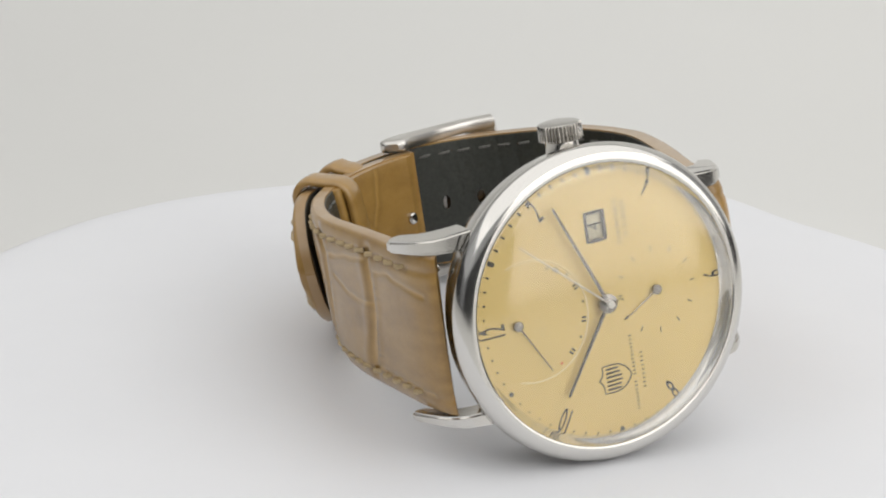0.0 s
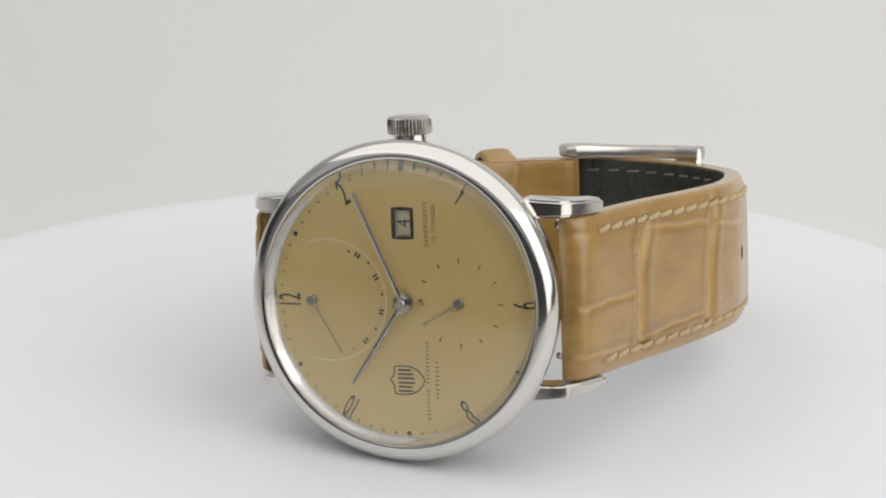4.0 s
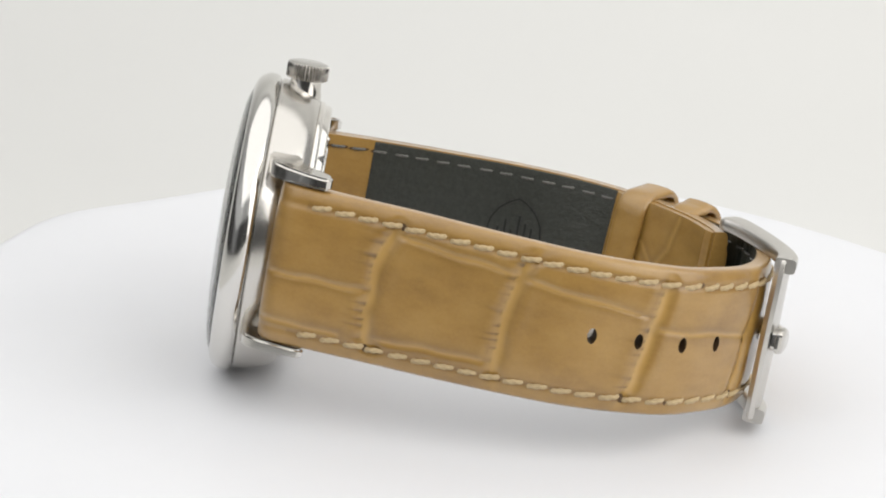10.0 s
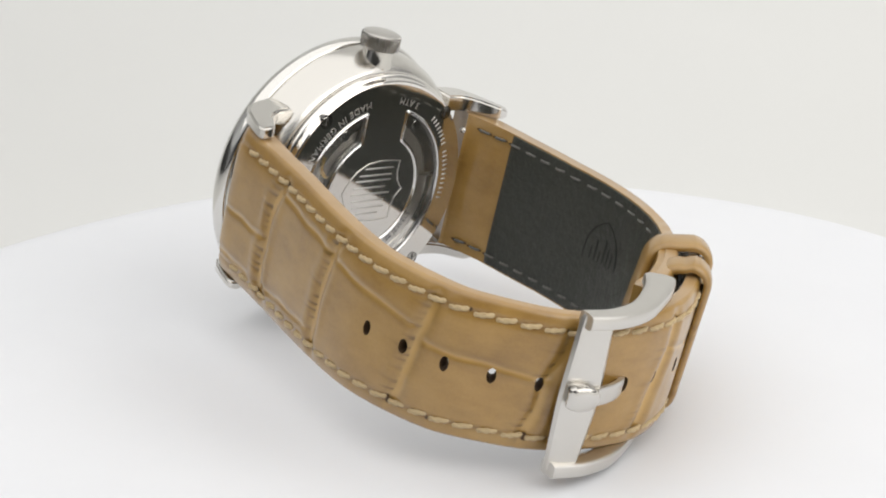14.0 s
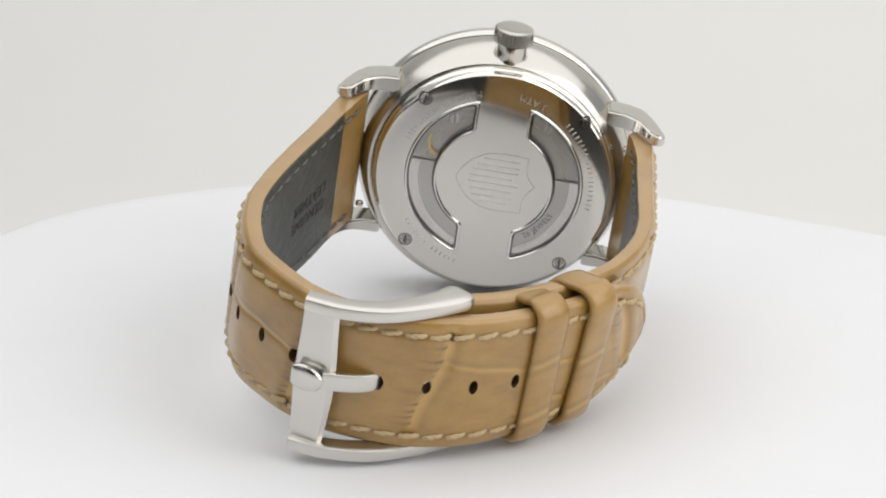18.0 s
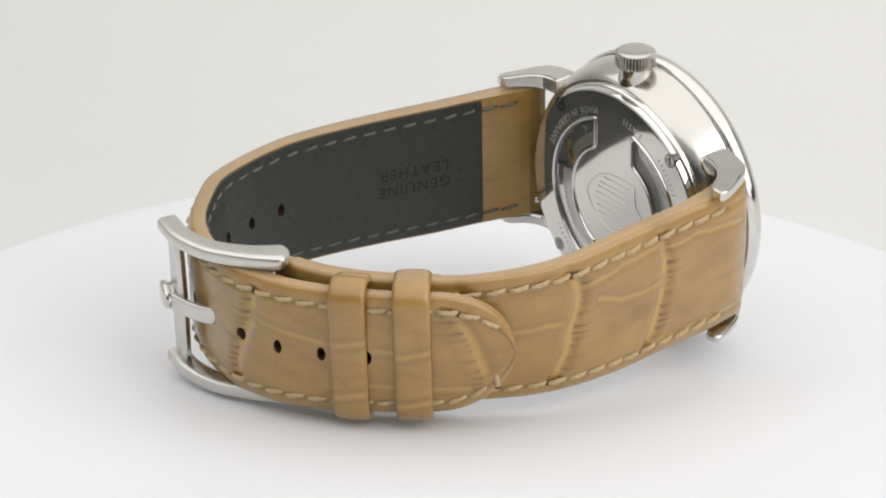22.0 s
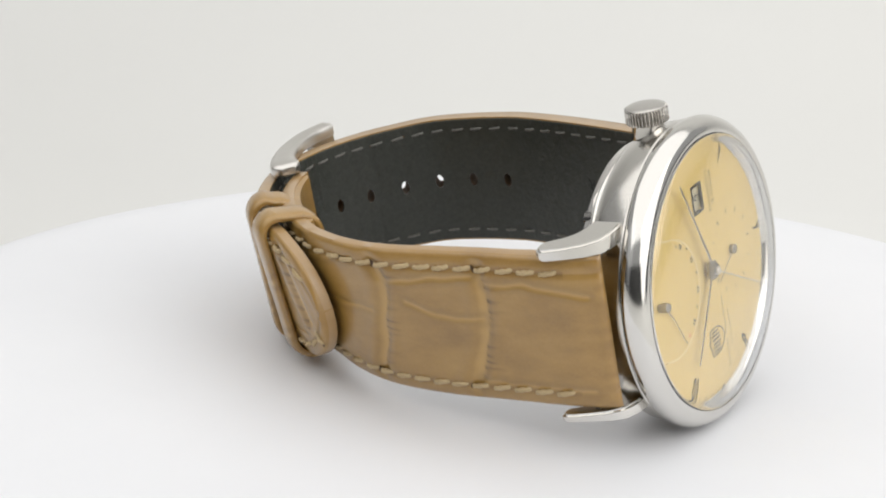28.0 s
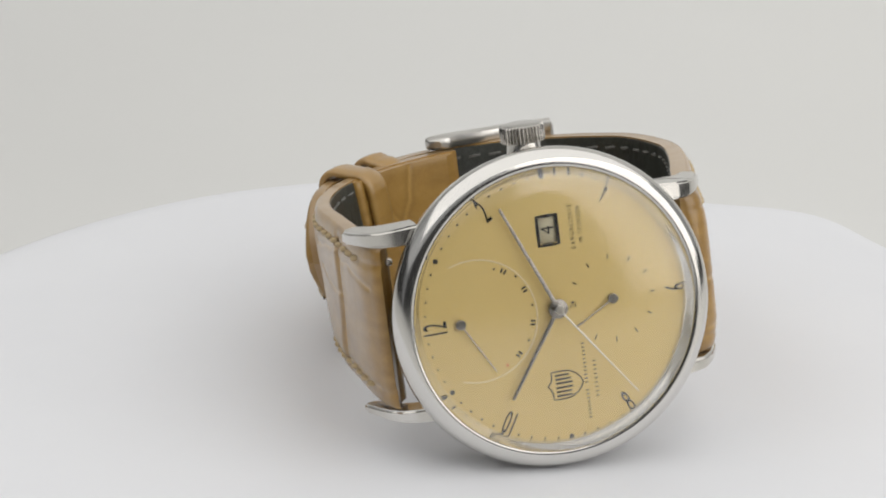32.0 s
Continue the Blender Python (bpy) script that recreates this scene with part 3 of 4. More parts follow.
# ---------------------------------------------------------------- strap
LONG = [(-20.6, -2.6), (-22.0, -6.0), (-22.9, -9.5), (-24.0, -14.0), (-25.4, -19.5), (-27.6, -27.0), (-29.4, -34.0), (-30.5, -40.0), (-30.6, -44.2),
        (-29.9, -49.6), (-28.1, -55.4), (-24.4, -60.0), (-20.2, -63.8), (-15.0, -66.4), (-9.3, -67.5), (-3.6, -67.4), (2.1, -65.5),
        (6.9, -62.5), (11.5, -58.6), (15.7, -54.2), (19.5, -49.2), (22.6, -43.8)]
SHORT = [(20.9, -2.4), (22.1, -6.0), (22.5, -10.0), (22.6, -15.0), (22.6, -19.0), (22.7, -26.0), (22.4, -32.8), (21.2, -38.5), (18.9, -44.0),
         (15.9, -48.8), (12.6, -53.0), (8.6, -56.8), (4.3, -59.8), (0.2, -61.7), (-2.6, -62.4)]
CENTRE = np.array((0.0, -33.0))


class Band:
    """The middle line of a strap's outer face, with its normals."""

    def __init__(self, points, steps):
        self.p, self.length = spline(points, steps)
        t = np.gradient(self.p, axis=0)
        self.t = t / np.linalg.norm(t, axis=1)[:, None]
        n = np.stack([-self.t[:, 1], self.t[:, 0]], 1)
        if ((self.p - CENTRE) * n).sum() < 0:
            n = -n
        self.n = n
        self.s = np.linspace(0, self.length, steps)

    def at(self, s, depth=0.0):
        k = [np.interp(s, self.s, a) for a in (self.p[:, 0], self.p[:, 1], self.n[:, 0], self.n[:, 1])]
        return k[0] - k[2] * depth, k[1] - k[3] * depth

    def basis(self, s):
        g = lambda a: np.array((np.interp(s, self.s, a[:, 0]), np.interp(s, self.s, a[:, 1])))
        t, n = g(self.t), g(self.n)
        return g(self.p), t / np.linalg.norm(t), n / np.linalg.norm(n)


long_band = Band(LONG, 460)
short_band = Band(SHORT, 340)


def long_width(s):
    w = np.interp(s, [0, 20, 70, 130], [20.0, 19.8, 18.0, 18.0])
    e = long_band.length - s
    if e < 10:
        w *= math.sqrt(max(0.0, 1 - ((10 - e) / 10) ** 2.3)) * 0.92 + 0.08 * e / 10
    return max(w, 0.3)


def short_width(s):
    return float(np.interp(s, [0, 20, 75], [20.0, 19.8, 18.0]))


def long_shift(s):
    return float(np.interp(s, [0, 45, 66, 85, 110], [0.0, 0.1, 0.35, 0.9, 1.0]))


def short_shift(s):
    return float(np.interp(s, [0, 15, 35, 55, 75], [0.1, 0.35, 0.6, 1.1, 1.1]))


def long_thick(s):
    return float(np.interp(s, [0, 1.2, 3, 12, 40, 80, 118], [2.75, 3.5, 3.9, 3.3, 3.0, 2.5, 2.2]))


def short_thick(s):
    return float(np.interp(s, [0, 1.2, 3, 12, 40, 75], [2.75, 3.5, 3.9, 3.0, 2.5, 2.3]))


def long_twist(s):
    """How far the strap leans outward per millimetre of height, towards its tip."""
    return float(np.interp(s, [0, 88, 99, 107, 119], [0.0, 0.0, 0.05, 0.1, 0.11]))


def short_twist(s):
    return float(np.interp(s, [0, 24, 46, 56, 72], [0.0, 0.0, 0.12, 0.08, 0.0]))


# Creases of the croc pattern: (distance along the strap, distance from its middle), millimetres.
LONG_WIDE = [[(17.1, 8.2), (15.4, 4.7), (14.9, 0.3), (14.7, -3.3), (15.0, -6.5), (16.2, -8.2)],
             [(34.5, 9.0), (33.1, 6.0), (32.2, 2.2), (31.7, -2.0), (31.6, -6.4), (32.0, -9.0)],
             [(51.4, 8.0), (50.7, 3.8), (49.9, 0.0), (49.1, -5.0), (47.6, -9.0)],
             [(69.0, 7.0), (68.4, 4.0), (66.8, -0.4), (65.6, -8.2)],
             [(86.0, 8.2), (85.6, 3.2), (83.6, -1.5), (82.0, -7.5)],
             [(100.0, 8.0), (99.0, 0.0), (98.4, -8.0)],
             [(111.0, 7.5), (112.6, 5.5), (114.4, 1.5), (115.8, -2.5)]]
LONG_FINE = [[(1.5, -1.2), (6.8, -0.9), (13.6, -0.9)], [(1.3, -7.0), (11.5, -7.1)], [(17.2, 6.8), (24.0, 6.1), (32.5, 5.4)],
             [(16.3, -6.7), (22.0, -6.3), (30.0, -6.0)], [(33.9, 5.1), (49.2, 3.2)], [(51.1, 1.6), (60.0, 1.2), (67.0, 0.6)],
             [(86.0, 3.2), (96.0, 1.4), (108.0, 0.6)], [(99.0, -4.2), (107.0, -4.6), (114.0, -4.9)]]
SHORT_WIDE = [[(17.3, 8.6), (16.6, 5.3), (16.6, 1.3), (17.8, -3.3), (19.9, -8.7)], [(33.2, 8.9), (31.0, 5.4), (31.7, 1.3), (32.9, -3.6), (34.8, -8.2)],
              [(47.0, 8.0), (48.2, 0.0), (50.0, -8.0)]]
SHORT_FINE = [[(30.2, 5.5), (25.0, 6.2), (18.1, 7.0)], [(16.0, 5.9), (10.5, 6.3), (2.2, 5.0)], [(28.0, 3.0), (23.7, 1.4), (17.0, 1.2)],
              [(47.0, 1.0), (33.7, 1.3)], [(46.0, 6.3), (39.6, 7.5), (33.1, 8.3)], [(3.0, -7.6), (10.0, -7.4), (18.5, -7.2)]]
FOLD_WIDE = []
FOLD_FINE = [[(61.5, -3.5), (58.5, 0.6), (55.5, 3.6), (53.0, 4.2), (49.5, 3.8)], [(53.0, 4.2), (51.8, 6.4), (51.4, 9.0)], [(61.5, -3.5), (66.5, -3.0)], [(58.5, 0.6), (61.0, 4.0), (62.0, 8.5)]]


def to_line(S, X, line):
    """Distance and signed along-strap offset of grid points from a bent line."""
    best = np.full(S.shape, 1e9)
    side = np.zeros(S.shape)
    for (s0, x0), (s1, x1) in zip(line[:-1], line[1:]):
        d = np.array((s1 - s0, x1 - x0))
        k = np.clip(((S - s0) * d[0] + (X - x0) * d[1]) / (d @ d), 0, 1)
        ds, dx = S - s0 - k * d[0], X - x0 - k * d[1]
        q = np.hypot(ds, dx)
        side = np.where(q < best, ds, side)
        best = np.minimum(best, q)
    return best, side


def emboss_grid(S, X, wide, fine, seed):
    """Height, crease, and stains with painted shade, of the croc pattern over a grid."""
    rng = np.random.default_rng(seed)
    wob = sum(0.18 * np.sin(S * a + X * b + c) for a, b, c in rng.uniform((0.4, 0.4, 0), (1.6, 1.6, 6), (5, 3)))
    h, c, st = np.zeros(S.shape), np.zeros(S.shape), np.zeros(S.shape)
    for line in wide:
        q, side = to_line(S + wob * 0.3, X + wob * 0.2, line)
        h -= 0.44 * np.exp(-(np.abs(q) / 0.85) ** 2.4) - 0.1 * np.exp(-((q - 1.9) / 0.8) ** 2)
        c = np.maximum(c, 0.66 * np.exp(-(np.abs(q) / 0.7) ** 2.6))
        # little wrinkles that run into one side of a wide crease, each a narrow wedge
        wave = np.sin(X * 5.2 + 2.0 * np.sin(X * 1.1 + line[0][0]) + 0.35 * side)
        reach = 1.5 + 0.9 * np.sin(X * 1.7 + line[0][0] * 2) + 0.6 * np.sin(X * 4.1 + line[0][0])
        inward = np.clip(-side - 0.55, 0, 9)
        zone = np.clip(1 - inward / np.maximum(0.5, reach + 0.8), 0, 1) * (side < -0.4) * (q < 4.5)
        ruffle = np.clip((wave - 0.75 + 0.6 * zone) / 0.7, 0, 1)
        h -= 0.07 * ruffle * zone
        # wrinkles are darkened in the colour, as shade in their folds
        st = np.maximum(st, zone ** 0.7 * ruffle * (0.5 + 0.25 * np.sin(X * 0.8 + line[0][0])) + 0.18 * zone)
        # shade beside the wide crease, put into the colour
        st = np.maximum(st, 0.16 * np.exp(-q / 1.9) * (q > 0.8))
        st = np.maximum(st, (0.12 + 0.16 * (side < 0)) * np.exp(-((q - 1.1) / 0.32) ** 2) * (0.6 + 0.4 * np.sin(X * 0.9 + S * 0.5 + line[0][0])))
    for line in fine:
        q, side = to_line(S + wob * 0.15, X + wob * 0.2, line)
        h -= 0.16 * np.exp(-(q / 0.32) ** 2)
        c = np.maximum(c, 0.6 * np.exp(-(q / 0.25) ** 2))
        # shade along both sides of the fine crease, put into the colour
        st = np.maximum(st, 0.22 * np.exp(-((q - 0.7) / 0.5) ** 2))
    for _ in range(26):
        s0, x0 = rng.uniform(S.min(), S.max()), rng.uniform(-8, 8)
        q = np.hypot((S - s0) / rng.uniform(0.6, 2.6), (X - x0) / rng.uniform(0.4, 1.4))
        st = np.maximum(st, rng.uniform(0.05, 0.22) * np.exp(-q ** 2))
    return h, np.clip(c, 0, 1), np.clip(st, 0, 1)


def strap_mesh(band, width, shift, thick, twist, wide, fine, seed, start, nose_long, nose_drop, lean, across=76):
    bm = bmesh.new()
    crease = bm.verts.layers.float.new("crease")
    stain_shade = bm.verts.layers.float.new("stain_shade")
    v = np.linspace(-1, 1, across + 1)
    W = np.array([width(s) for s in band.s])
    S, X = np.meshgrid(band.s, v, indexing="ij")
    X = X * W[:, None] / 2
    H, C, D = emboss_grid(S, X, wide, fine, seed)
    rings, marks = [], []
    for i, s in enumerate(band.s):
        if s < start:
            continue
        w, cx, th = W[i], shift(s), thick(s - start)
        (py, pz), (ny, nz) = band.p[i], band.n[i]
        nose = max(0.0, 1 - (s - start) / nose_long)
        # the inner side of the end leans away from the case round its pin
        away = lean * max(0.0, 1 - (s - start) / 4.5)
        ring, mark = [], []
        pad = min(0.9, th * 0.3) * min(1.0, 0.3 + max(0.0, s - start) / 6.0 + 0.7 * (lean == 0))
        # worn end, darkened further in colour for the shade beside the case
        worn_shade = max(0.0, 1 - (s - start) / 3.2)
        for j in range(across + 1):
            a = abs(v[j])
            gap = w / 2 * (1 - a)
            drop = pad * a ** 5 + 0.28 * max(0, 1 - gap / 0.4) ** 2.2 + 0.14 * math.exp(-((gap - 2.0) / 0.4) ** 2)
            inset = min(1.0, gap / 2.4)
            q = drop - H[i, j] * inset - twist(s) * X[i, j] + nose_drop * (1 - math.sqrt(1 - min(1.0, nose) ** 2))
            ring.append((cx + X[i, j], py - ny * q, pz - nz * q))
            # the stitch groove's shade and the end's are painted into the leather
            mark.append((C[i, j] * inset, max(D[i, j] * inset, 0.5 * math.exp(-((gap - 2.0) / 0.38) ** 2) * (5 < s), 0.34 * worn_shade * (0.6 + 0.4 * math.sin(X[i, j] * 2.3 + 1.5 * math.sin(X[i, j]))))))
        for j in range(9):
            k = 1 - 2 * j / 8
            y, z = band.at(s + away, th - twist(s) * k * w / 2)
            ring.append((cx + k * (w / 2 - 0.1), y, z))
            mark.append((0, 0))
        rings.append(ring)
        marks.append(mark)
    vs = grid_faces(bm, rings, cap=True)
    for r, mark in zip(vs, marks):
        for q, (c, d) in zip(r, mark):
            q[crease], q[stain_shade] = c, d
    # the cut sides show the paler painted edge
    side = {v for r in vs for v in (r[0], r[across])}
    back = {v for r in vs for v in (r[across + 1], r[-1])}
    for f in bm.faces:
        if len(f.verts) == 4 and sum(v in side for v in f.verts) == 2 and sum(v in back for v in f.verts) == 2:
            f.material_index = 1
    return bm


def lining_mesh(band, width, shift, thick, twist, s0, s1, proud=0.22, wide=(), fine=(), seed=1):
    bm = bmesh.new()
    crease = bm.verts.layers.float.new("crease")
    stain_shade = bm.verts.layers.float.new("stain_shade")
    along = np.arange(s0, s1, 0.35)
    n = 40
    v = np.linspace(1, -1, n + 1)
    S, X = np.meshgrid(along, v * 9.0, indexing="ij")
    H, C, D = emboss_grid(S, X, wide, fine, seed)
    rings, marks = [], []
    for i, s in enumerate(along):
        w, cx, th = width(s) - 0.5, shift(s), thick(s)
        k = twist(s)
        (ya, za), (yb, zb) = band.at(s, th - 0.05 + k * w / 2), band.at(s, th - 0.05 - k * w / 2)
        ring = [(cx - w / 2, ya, za), (cx + w / 2, yb, zb)]
        mark = [(0, 0), (0, 0)]
        for j in range(n + 1):
            y1, z1 = band.at(s, th + proud * min(1.0, 0.25 + (s1 - s) / 2.0, 0.4 + (s - s0) / 0.8) + max(-0.14, 0.6 * H[i, j]) - 0.1 * abs(v[j]) ** 12 - k * v[j] * w / 2)
            ring.append((cx + v[j] * (w / 2 - 0.1), y1, z1))
            mark.append((C[i, j], D[i, j]))
        rings.append(ring)
        marks.append(mark)
    vs = grid_faces(bm, rings, cap=True)
    for r, mark in zip(vs, marks):
        for q, (c, d) in zip(r, mark):
            q[crease], q[stain_shade] = c, d
    return bm


long_strap = part("long_strap", finish(strap_mesh(long_band, long_width, long_shift, long_thick, long_twist, LONG_WIDE, LONG_FINE, 3, 0.4, 3.0, 2.4, 0.0), 42), TAN, watch, "tan croc-embossed leather strap end with holes")
short_strap = part("short_strap", finish(strap_mesh(short_band, short_width, short_shift, short_thick, short_twist, SHORT_WIDE, SHORT_FINE, 4, 0.0, 1.4, 0.7, 3.0), 42), TAN, watch, "tan croc-embossed leather strap end with buckle")
for ob in (long_strap, short_strap):
    ob.data.materials.append(EDGE)
WRINKLE = random.Random(8)
LINING_FINE = []
for k in range(26):
    at, side = WRINKLE.uniform(58, 104), WRINKLE.choice((-1, 1))
    LINING_FINE.append([(at, side * 8.8), (at + WRINKLE.uniform(-0.5, 0.5), side * WRINKLE.uniform(5, 7)), (at + WRINKLE.uniform(-1, 1), side * WRINKLE.uniform(0.5, 5))])
long_lining = part("lining", finish(lining_mesh(long_band, long_width, long_shift, long_thick, long_twist, 11.0, long_band.length - 1.0, fine=LINING_FINE, seed=9), 40), LINING, long_strap, "charcoal leather lining", Matrix())
short_lining = part("lining", finish(lining_mesh(short_band, short_width, short_shift, short_thick, short_twist, 12.8, 50.0), 40), LINING, short_strap, "charcoal leather lining", Matrix())
part("fold", finish(lining_mesh(short_band, short_width, short_shift, short_thick, short_twist, 49.0, short_band.length - 0.4, 0.9, FOLD_WIDE, FOLD_FINE, 6), 50), TAN, short_strap, "folded-back tan leather", Matrix())


def holes():
    """Oval holes along the middle of the long strap end."""
    bm = bmesh.new()
    for k in range(11):
        s = 42.7 + 5.84 * k
        (py, pz), (ty, tz), (ny, nz) = long_band.basis(s)
        cx = long_shift(s) + (0.0 if k else -0.1)
        ring = [(0.98 * math.sin(TAU * i / 18), 0.58 * math.cos(TAU * i / 18)) for i in range(18)]
        grid_faces(bm, [[(cx + a, py + ty * b + ny * d, pz + tz * b + nz * d) for a, b in ring] for d in (1.5, -6.0)], cap=True)
    bmesh.ops.scale(bm, vec=(MM, MM, MM), verts=bm.verts)
    bmesh.ops.recalc_face_normals(bm, faces=bm.faces)
    for f in bm.faces:
        f.material_index = 2
    return bm


long_strap.data.materials.append(HOLE)
carve(long_strap, holes())
carve(long_lining, holes())


def edge_line(width, shift, s0, s1, inset, side):
    """Points (s, x) along a strap's edge, the inset inside it."""
    return [(s, shift(s) + side * (width(s) / 2 - inset)) for s in np.arange(s0, s1, 0.25)]


def stitch_data(name, length, radius, material):
    bm = bmesh.new()
    rings = []
    for i in range(15):
        k = -1 + i / 7
        r = radius * (0.5 + 0.5 * math.sqrt(max(0, 1 - k ** 4)))
        lift = radius * 0.95 * (1 - k * k) - radius * 0.5
        ring = []
        for j in range(12):
            # two strands laid round one another
            a = TAU * j / 12
            q = r * (0.7 + 0.4 * abs(math.cos(a - 4.2 * k)))
            ring.append((k * length / 2, q * math.cos(a), lift + q * math.sin(a)))
        rings.append(ring)
    grid_faces(bm, rings, cap=True)
    # flat dark discs at both ends paint shaded needle holes
    for end in (-1, 1):
        x = end * (length / 2 + 0.08)
        ring = [bm.verts.new((x + 0.34 * math.cos(TAU * j / 10), radius * 0.95 * math.sin(TAU * j / 10), -radius * 0.28)) for j in range(10)]
        top = bm.verts.new((x, 0, -radius * 0.2))
        for j in range(10):
            bm.faces.new((ring[j], ring[(j + 1) % 10], top)).material_index = 1
    finish(bm, 60)
    mesh = bpy.data.meshes.new(name)
    bm.to_mesh(mesh)
    bm.free()
    mesh.materials.append(material)
    mesh.materials.append(HOLE)
    return mesh


def sew(owner, band, thick, width, shift, twist, points, pitch, data, outer, slant):
    """Lays stitches along the points (s, x) of a strap face."""
    pts = []
    for s, x in points:
        th = thick(s)
        # the face drops towards the edge by the padding
        across = abs(x - shift(s)) / (width(s) / 2)
        depth = (min(0.9, th * 0.3) * across ** 5 + 0.15) if outer else th + 0.2
        depth -= twist(s) * (x - shift(s))
        y, z = band.at(s, depth)
        pts.append(Vector((x, y, z)))
    run = [0.0]
    for a, b in zip(pts[:-1], pts[1:]):
        run.append(run[-1] + (b - a).length)
    for d in np.arange(pitch * 0.5, run[-1] - pitch * 0.3, pitch):
        i = min(int(np.searchsorted(run, d)), len(pts) - 2)
        t = (pts[min(i + 2, len(pts) - 1)] - pts[max(i - 2, 0)]).normalized()
        s = points[i][0]
        _, _, (ny, nz) = band.basis(s)
        up = Vector((0, ny, nz)) * (1 if outer else -1)
        up = (up - t * up.dot(t)).normalized()
        side = up.cross(t)
        m = Matrix((t, side, up)).transposed().to_4x4()
        m.translation = pts[i] * MM
        part("stitch", data, None, owner, "", m @ pose(0, 0, 0, 0, 0, slant + random.uniform(-3, 3)))


OUTER_STITCH = stitch_data("stitch", 2.7, 0.34, THREAD)
INNER_STITCH = stitch_data("stitch", 1.9, 0.2, DARK_THREAD)


def sew_all():
    end = long_band.length - 2.4
    around = edge_line(long_width, long_shift, 5.4, end, 2.0, 1) + edge_line(long_width, long_shift, 5.8, end, 2.0, -1)[::-1]
    sew(long_strap, long_band, long_thick, long_width, long_shift, long_twist, around, 2.95, OUTER_STITCH, True, 9)
    for side in (1, -1):
        sew(long_strap, long_band, long_thick, long_width, long_shift, long_twist, edge_line(long_width, long_shift, 5.5, 112.0, 1.75, side), 2.95, INNER_STITCH, False, 4)
        sew(short_strap, short_band, short_thick, short_width, short_shift, short_twist, edge_line(short_width, short_shift, 5.6, short_band.length - 3, 2.0, side), 2.95, OUTER_STITCH, True, 9)
        sew(short_strap, short_band, short_thick, short_width, short_shift, short_twist, edge_line(short_width, short_shift, 6.0, 49.0, 1.6, side), 2.95, INNER_STITCH, False, 4)


sew_all()


def on_lining(band, thick, s_mid, x_mid, us, ux, proud=0.235):
    """Puts a word on a strap's lining."""
    def place(p):
        s = s_mid + us * p.x
        y, z = band.at(s, thick(s) + proud + p.z)
        return (x_mid + ux * p.y, y, z)
    return place


# darker than the lining: the pressed relief's shade is put into the colour
PRESSED = Nodes("pressed_shade", (0.012, 0.012, 0.011), 0.55).mat
part("pressed_word", finish(mapped(lettering("GENUINE", 2.3, 1.15, 1.0, 0.02), on_lining(long_band, long_thick, 21.4, -1.55, 1, -1)), 30), PRESSED, long_lining, "words pressed into the lining", Matrix())
part("pressed_word", finish(mapped(lettering("LEATHER", 2.3, 1.15, 1.0, 0.02), on_lining(long_band, long_thick, 21.4, 0.95, 1, -1)), 30), PRESSED, long_lining, "words pressed into the lining", Matrix())


def pressed_shield():
    """Shield on the lining, its point towards the upper edge."""
    bm = outline_strip(shield(0, 0, 4.2, 4.7), 0.22, -0.02, 0.03)
    put = on_lining(short_band, short_thick, 34.6, 1.0, 1, 1)
    for v in bm.verts:
        v.co = put(Vector((v.co.x, -v.co.y, v.co.z)))
    part("pressed_shield", finish(bm, 30), PRESSED, short_lining, "shield pressed into the lining", Matrix())
    for k, (low, high) in enumerate(((-3.6, 0.4), (-3.6, 1.6), (-3.4, 0.2), (-3.4, 2.4), (-3.6, 1.4), (-3.6, 1.0))):
        bm = box(-0.15, 0.15, low, high, -0.02, 0.03)
        for v in bm.verts:
            v.co = put(Vector((v.co.x - 2.6 + 1.04 * k, v.co.y, v.co.z)))
        part("pressed_bar", finish(bm, 30), PRESSED, short_lining, m=Matrix())


pressed_shield()


def build_spring_bars():
    for y, knob in ((-19.0, (-7.3, -17.4, -6.6)), (20.0, (7.5, 18.6, -6.6))):
        bm = bmesh.new()
        rings = [[(x, y + r * math.cos(TAU * i / 20), -6.3 + r * math.sin(TAU * i / 20)) for i in range(20)] for x, r in ((-10.2, 0.4), (-9.6, 0.4), (-9.59, 0.7), (9.59, 0.7), (9.6, 0.4), (10.2, 0.4))]
        grid_faces(bm, rings, cap=True)
        bar = part("spring_bar", finish(bm, 30), STEEL, watch, "thin steel spring bar between the lugs")
        part("release_knob", finish(lathe([(0, -0.1), (0.35, 0.0), (0.5, 0.3), (0.5, 0.7), (0.3, 1.0), (0.0, 1.05)], 20, closed=False), 50), STEEL, bar, "", Matrix.Translation(Vector(knob) * MM) @ pose(0, 0, 0, -90 if y > 0 else 90, 0, 0) @ Matrix.Translation((0, 0, -0.0006)))


build_spring_bars()


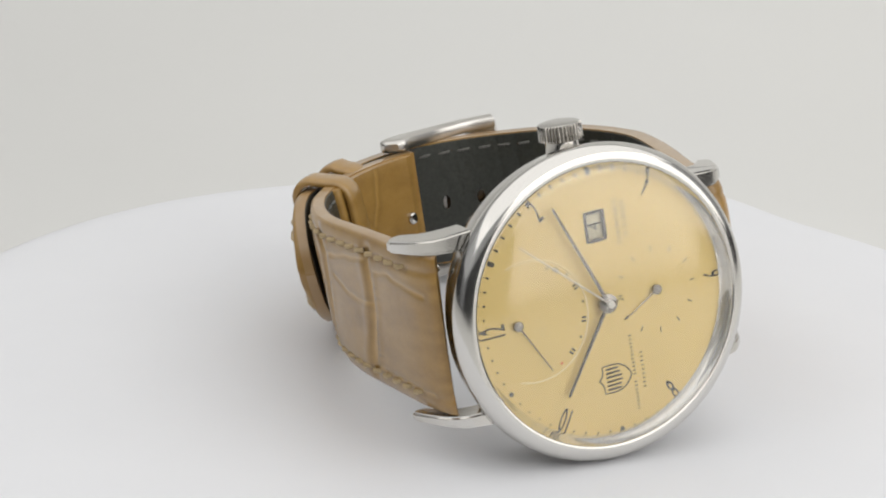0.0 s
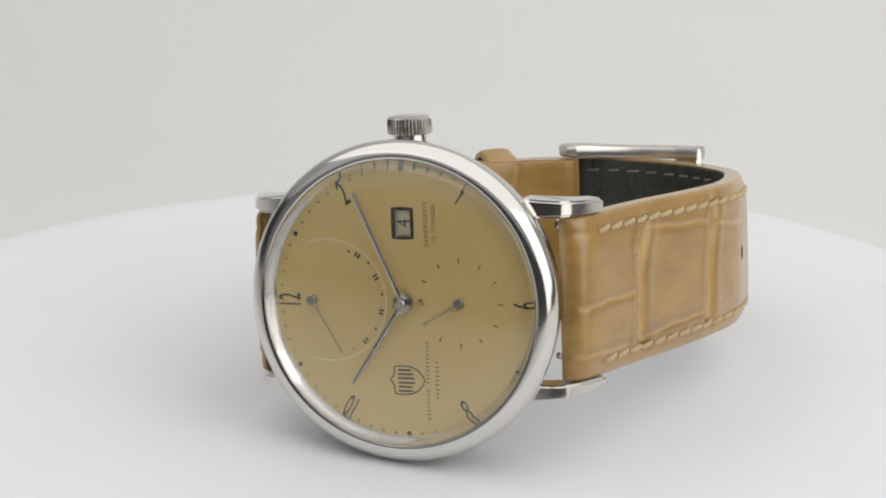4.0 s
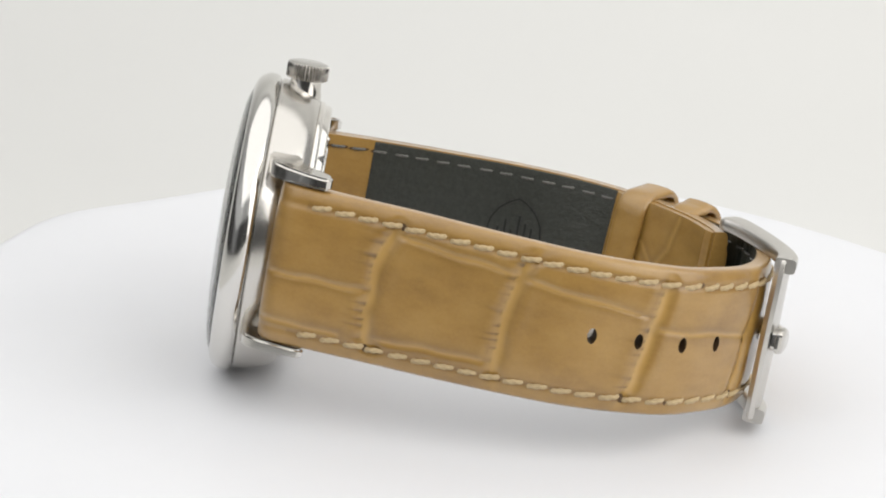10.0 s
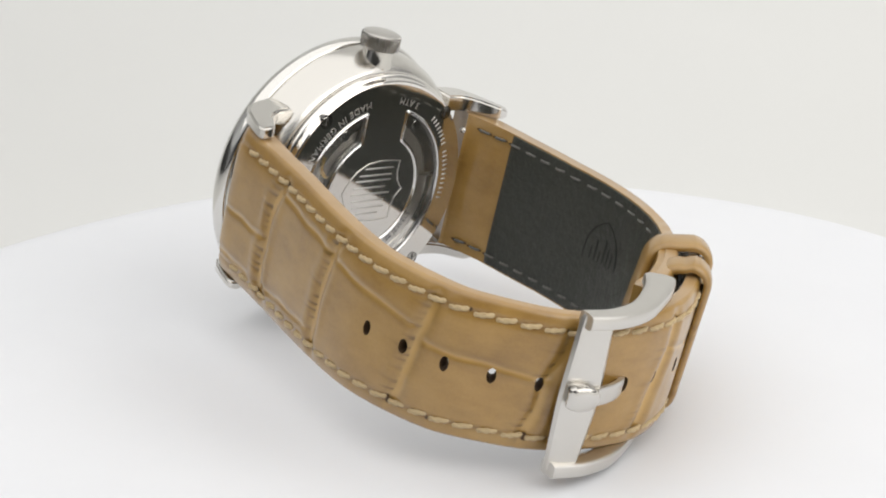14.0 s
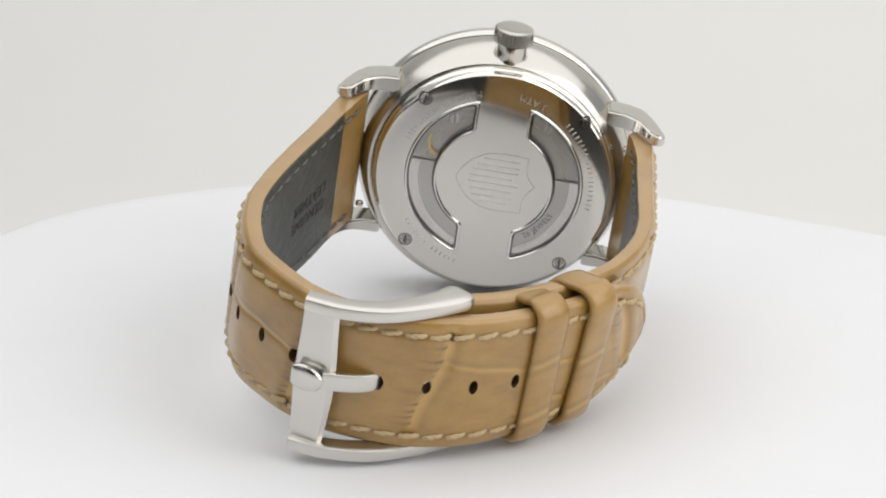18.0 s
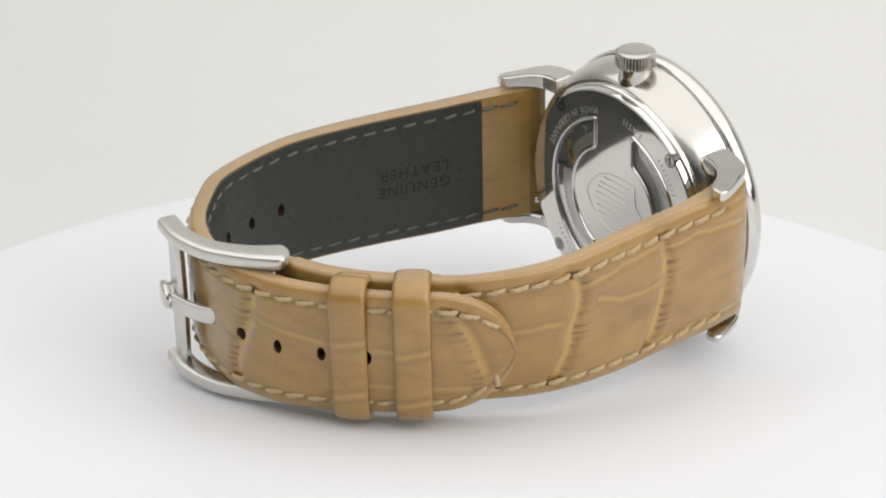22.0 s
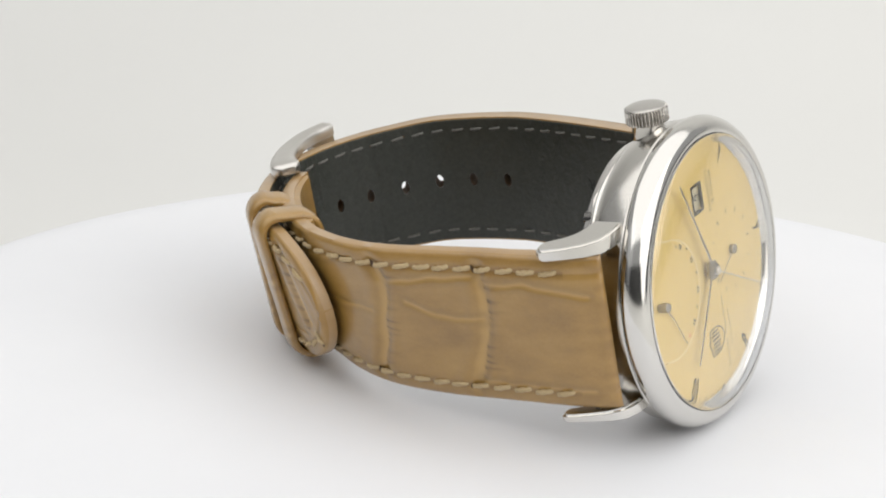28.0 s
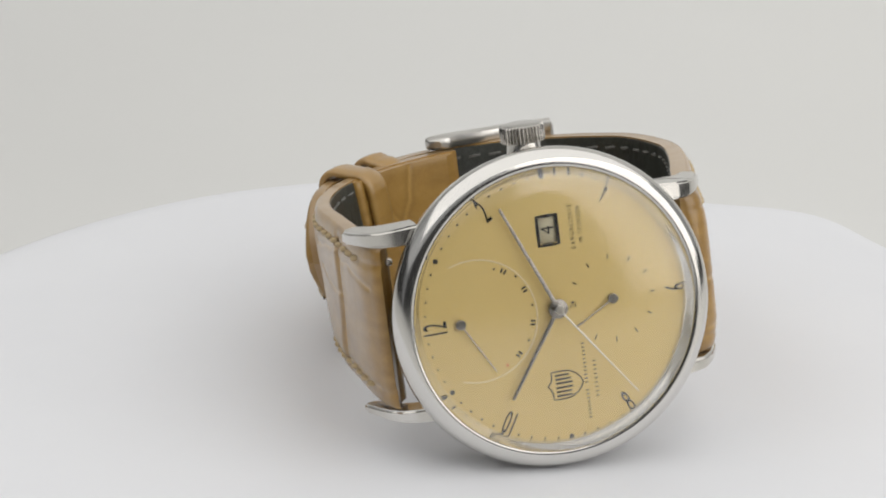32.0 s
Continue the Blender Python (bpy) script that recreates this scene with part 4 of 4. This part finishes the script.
def keeper(s, label, bottom, lines):
    """A leather loop round both strap ends."""
    (py, pz), (ty, tz), (ny, nz) = long_band.basis(s)
    cx, half, lean = long_shift(s) + 0.2, 9.45, long_twist(s)
    top, r = 0.12, 2.0
    low = half - 0.5
    corners = ((half - r, top - r, 0), (r - half, top - r, 90), (r - low, bottom + r, 180), (low - r, bottom + r, 270))
    loop = []
    for n, (x, d, a0) in enumerate(corners):
        for k in range(7):
            a = radians(a0 + 15 * k)
            loop.append((x + math.cos(a) * r, d + math.sin(a) * r, math.cos(a), math.sin(a)))
        nx, nd, _ = corners[(n + 1) % 4]
        a = radians(a0 + 90)
        for k in range(1, 54):
            f = k / 54
            loop.append((x + (nx - x) * f + math.cos(a) * r, d + (nd - d) * f + math.sin(a) * r, math.cos(a), math.sin(a)))
    bm = bmesh.new()
    crease = bm.verts.layers.float.new("crease")
    stain_shade = bm.verts.layers.float.new("stain_shade")
    rings, marks = [], []
    for x, d, ca, sa in loop:
        ring, mark = [], []
        for along, out in ((-2.15, 0.0), (-2.33, 0.3), (-2.25, 0.68), (-1.85, 0.92), (-1.0, 1.02), (0, 1.05), (1.0, 1.02), (1.85, 0.92), (2.25, 0.68), (2.33, 0.3), (2.15, 0.0)):
            wave = min(abs(x - v - 0.22 * along - 0.1 * math.sin(3 * along)) for v in lines) if d > 0 else 9
            c = math.exp(-(wave / 0.3) ** 2) * (abs(along) < 2.1)
            q = out - 0.05 * c
            X, D = x + ca * q, d + sa * q + lean * x
            ring.append((cx + X, py + ny * D + ty * along, pz + nz * D + tz * along))
            # darker beside the crease lines and at the loop's two rims
            mark.append((0.55 * c, 0.3 * math.exp(-((wave - 0.8) / 0.5) ** 2) + 0.2 * (abs(along) > 2.25)))
        rings.append(ring)
        marks.append(mark)
    vs = grid_faces(bm, rings, closed_u=True)
    for r_, mark in zip(vs, marks):
        for v, (c, d) in zip(r_, mark):
            v[crease], v[stain_shade] = c, d
    return part("keeper", finish(bm, 50), TAN, watch, label)


keeper(98.9, "fixed tan leather keeper loop", -5.0, (2.2, -5.6))
keeper(106.8, "sliding tan leather keeper loop", -6.7, (0.9, -6.8))


def build_buckle():
    buckle = None
    # bar across the strap
    bm = bmesh.new()
    rings = []
    (py, pz), (ty, tz), (ny, nz) = (np.array(a) for a in ((-17.75, -67.35), (0.93, -0.36), (-0.36, -0.93)))
    for x, w, e in ((-9.9, 1.3, 2.2), (-9.4, 1.6, 2.6), (-5, 1.85, 3.1), (-2, 2.0, 3.4), (0.1, 2.05, 3.45), (2.2, 2.0, 3.4), (5.2, 1.85, 3.2), (10.4, 1.65, 2.9), (11.0, 1.4, 2.5)):
        ring = []
        for a, d in ((-1, -0.2), (-0.85, 0.35), (0, 0.6), (0.85, 0.35), (1, -0.2), (0.8, -0.9), (-0.8, -0.9)):
            k = a * (e if a > 0 else w)
            ring.append((x, py + ty * k + ny * d, pz + tz * k + nz * d))
        rings.append(ring)
    grid_faces(bm, rings, cap=True)
    buckle = part("buckle", finish(bm, 25), SATIN, watch, "brushed steel pin buckle")
    for x, x1 in ((10.3, 11.1), (-9.3, -8.5)):
        path, _ = spline([(x, -19.0, -67.2), (x, -14.5, -68.0), (x + 0.1, -9.5, -67.3), (x1 - 0.3, -4.8, -65.1), (x1, -2.0, -63.1), (x1, -0.5, -61.4)], 72)
        flare = [1.35 + 0.75 * (i / 67) ** 3 for i in range(67)] + [2.06, 1.95, 1.78, 1.48, 1.0]
        part("arm", finish(sweep([tuple(p) for p in path], [0.95] * 68 + [0.92, 0.85, 0.72, 0.5], (1, 0, 0), flare), 30), SATIN, buckle, m=Matrix())
    path, _ = spline([(0.65, -8.9, -65.6), (0.65, -9.9, -67.35), (0.65, -12.5, -68.5), (0.65, -16.0, -69.0)], 16)
    part("tongue", finish(sweep([tuple(p) for p in path], [1.2] * 16, (1, 0, 0), [0.45] * 16), 30), SATIN, buckle, "steel buckle tongue", Matrix())
    # the tongue's steel tip, on the folded leather
    path, _ = spline([(1.2, -1.45, -58.8), (1.2, -0.75, -58.45), (1.2, -0.1, -58.2)], 8)
    part("tongue_tip", finish(sweep([tuple(p) for p in path], [0.4, 0.7, 0.8, 0.84, 0.84, 0.8, 0.7, 0.4], (1, 0, 0), [0.25, 0.45, 0.52, 0.55, 0.55, 0.52, 0.45, 0.25]), 40), STEEL, buckle, "rounded steel tongue tip", Matrix())
    bm = bmesh.new()
    rings = []
    for r, d in ((1.55, 0.2), (1.6, 0.7), (1.85, 0.85), (1.9, 1.2), (1.75, 1.5), (1.4, 1.68), (0.8, 1.75), (0.05, 1.77)):
        ring = []
        for i in range(40):
            a = TAU * i / 40
            k = 1.3 * r * max(math.cos(a), -0.74)
            ring.append((0.65 + 0.9 * r * math.sin(a), -17.7 + ty * k + ny * d, -67.75 + tz * k + nz * d))
        rings.append(ring)
    grid_faces(bm, rings, cap=True)
    part("boss", finish(bm, 30), STEEL, buckle, "polished oval boss", Matrix())


build_buckle()


# ---------------------------------------------------------------- movement
TURN = [0.0, 23.06, 45.37, 68.48, 91.84, 115.22, 139.02, 162.30, 185.67, 209.04, 232.51, 256.35, 279.77, 302.58, 325.68, 348.68, 371.67]


def motions():
    times = [float(t) for t in range(33)]
    turned = [(t, pose(0, 0, 0, 0, 0, -float(np.interp(t, np.arange(17) * 2.0, TURN)))) for t in times]
    walk(turntable, turned)
    walk(watch, turned)
    walk(seconds, [(t, LIE @ pose(0, 0, 0, 0, 0, -6.0 * (t + 6.93))) for t in times])


motions()
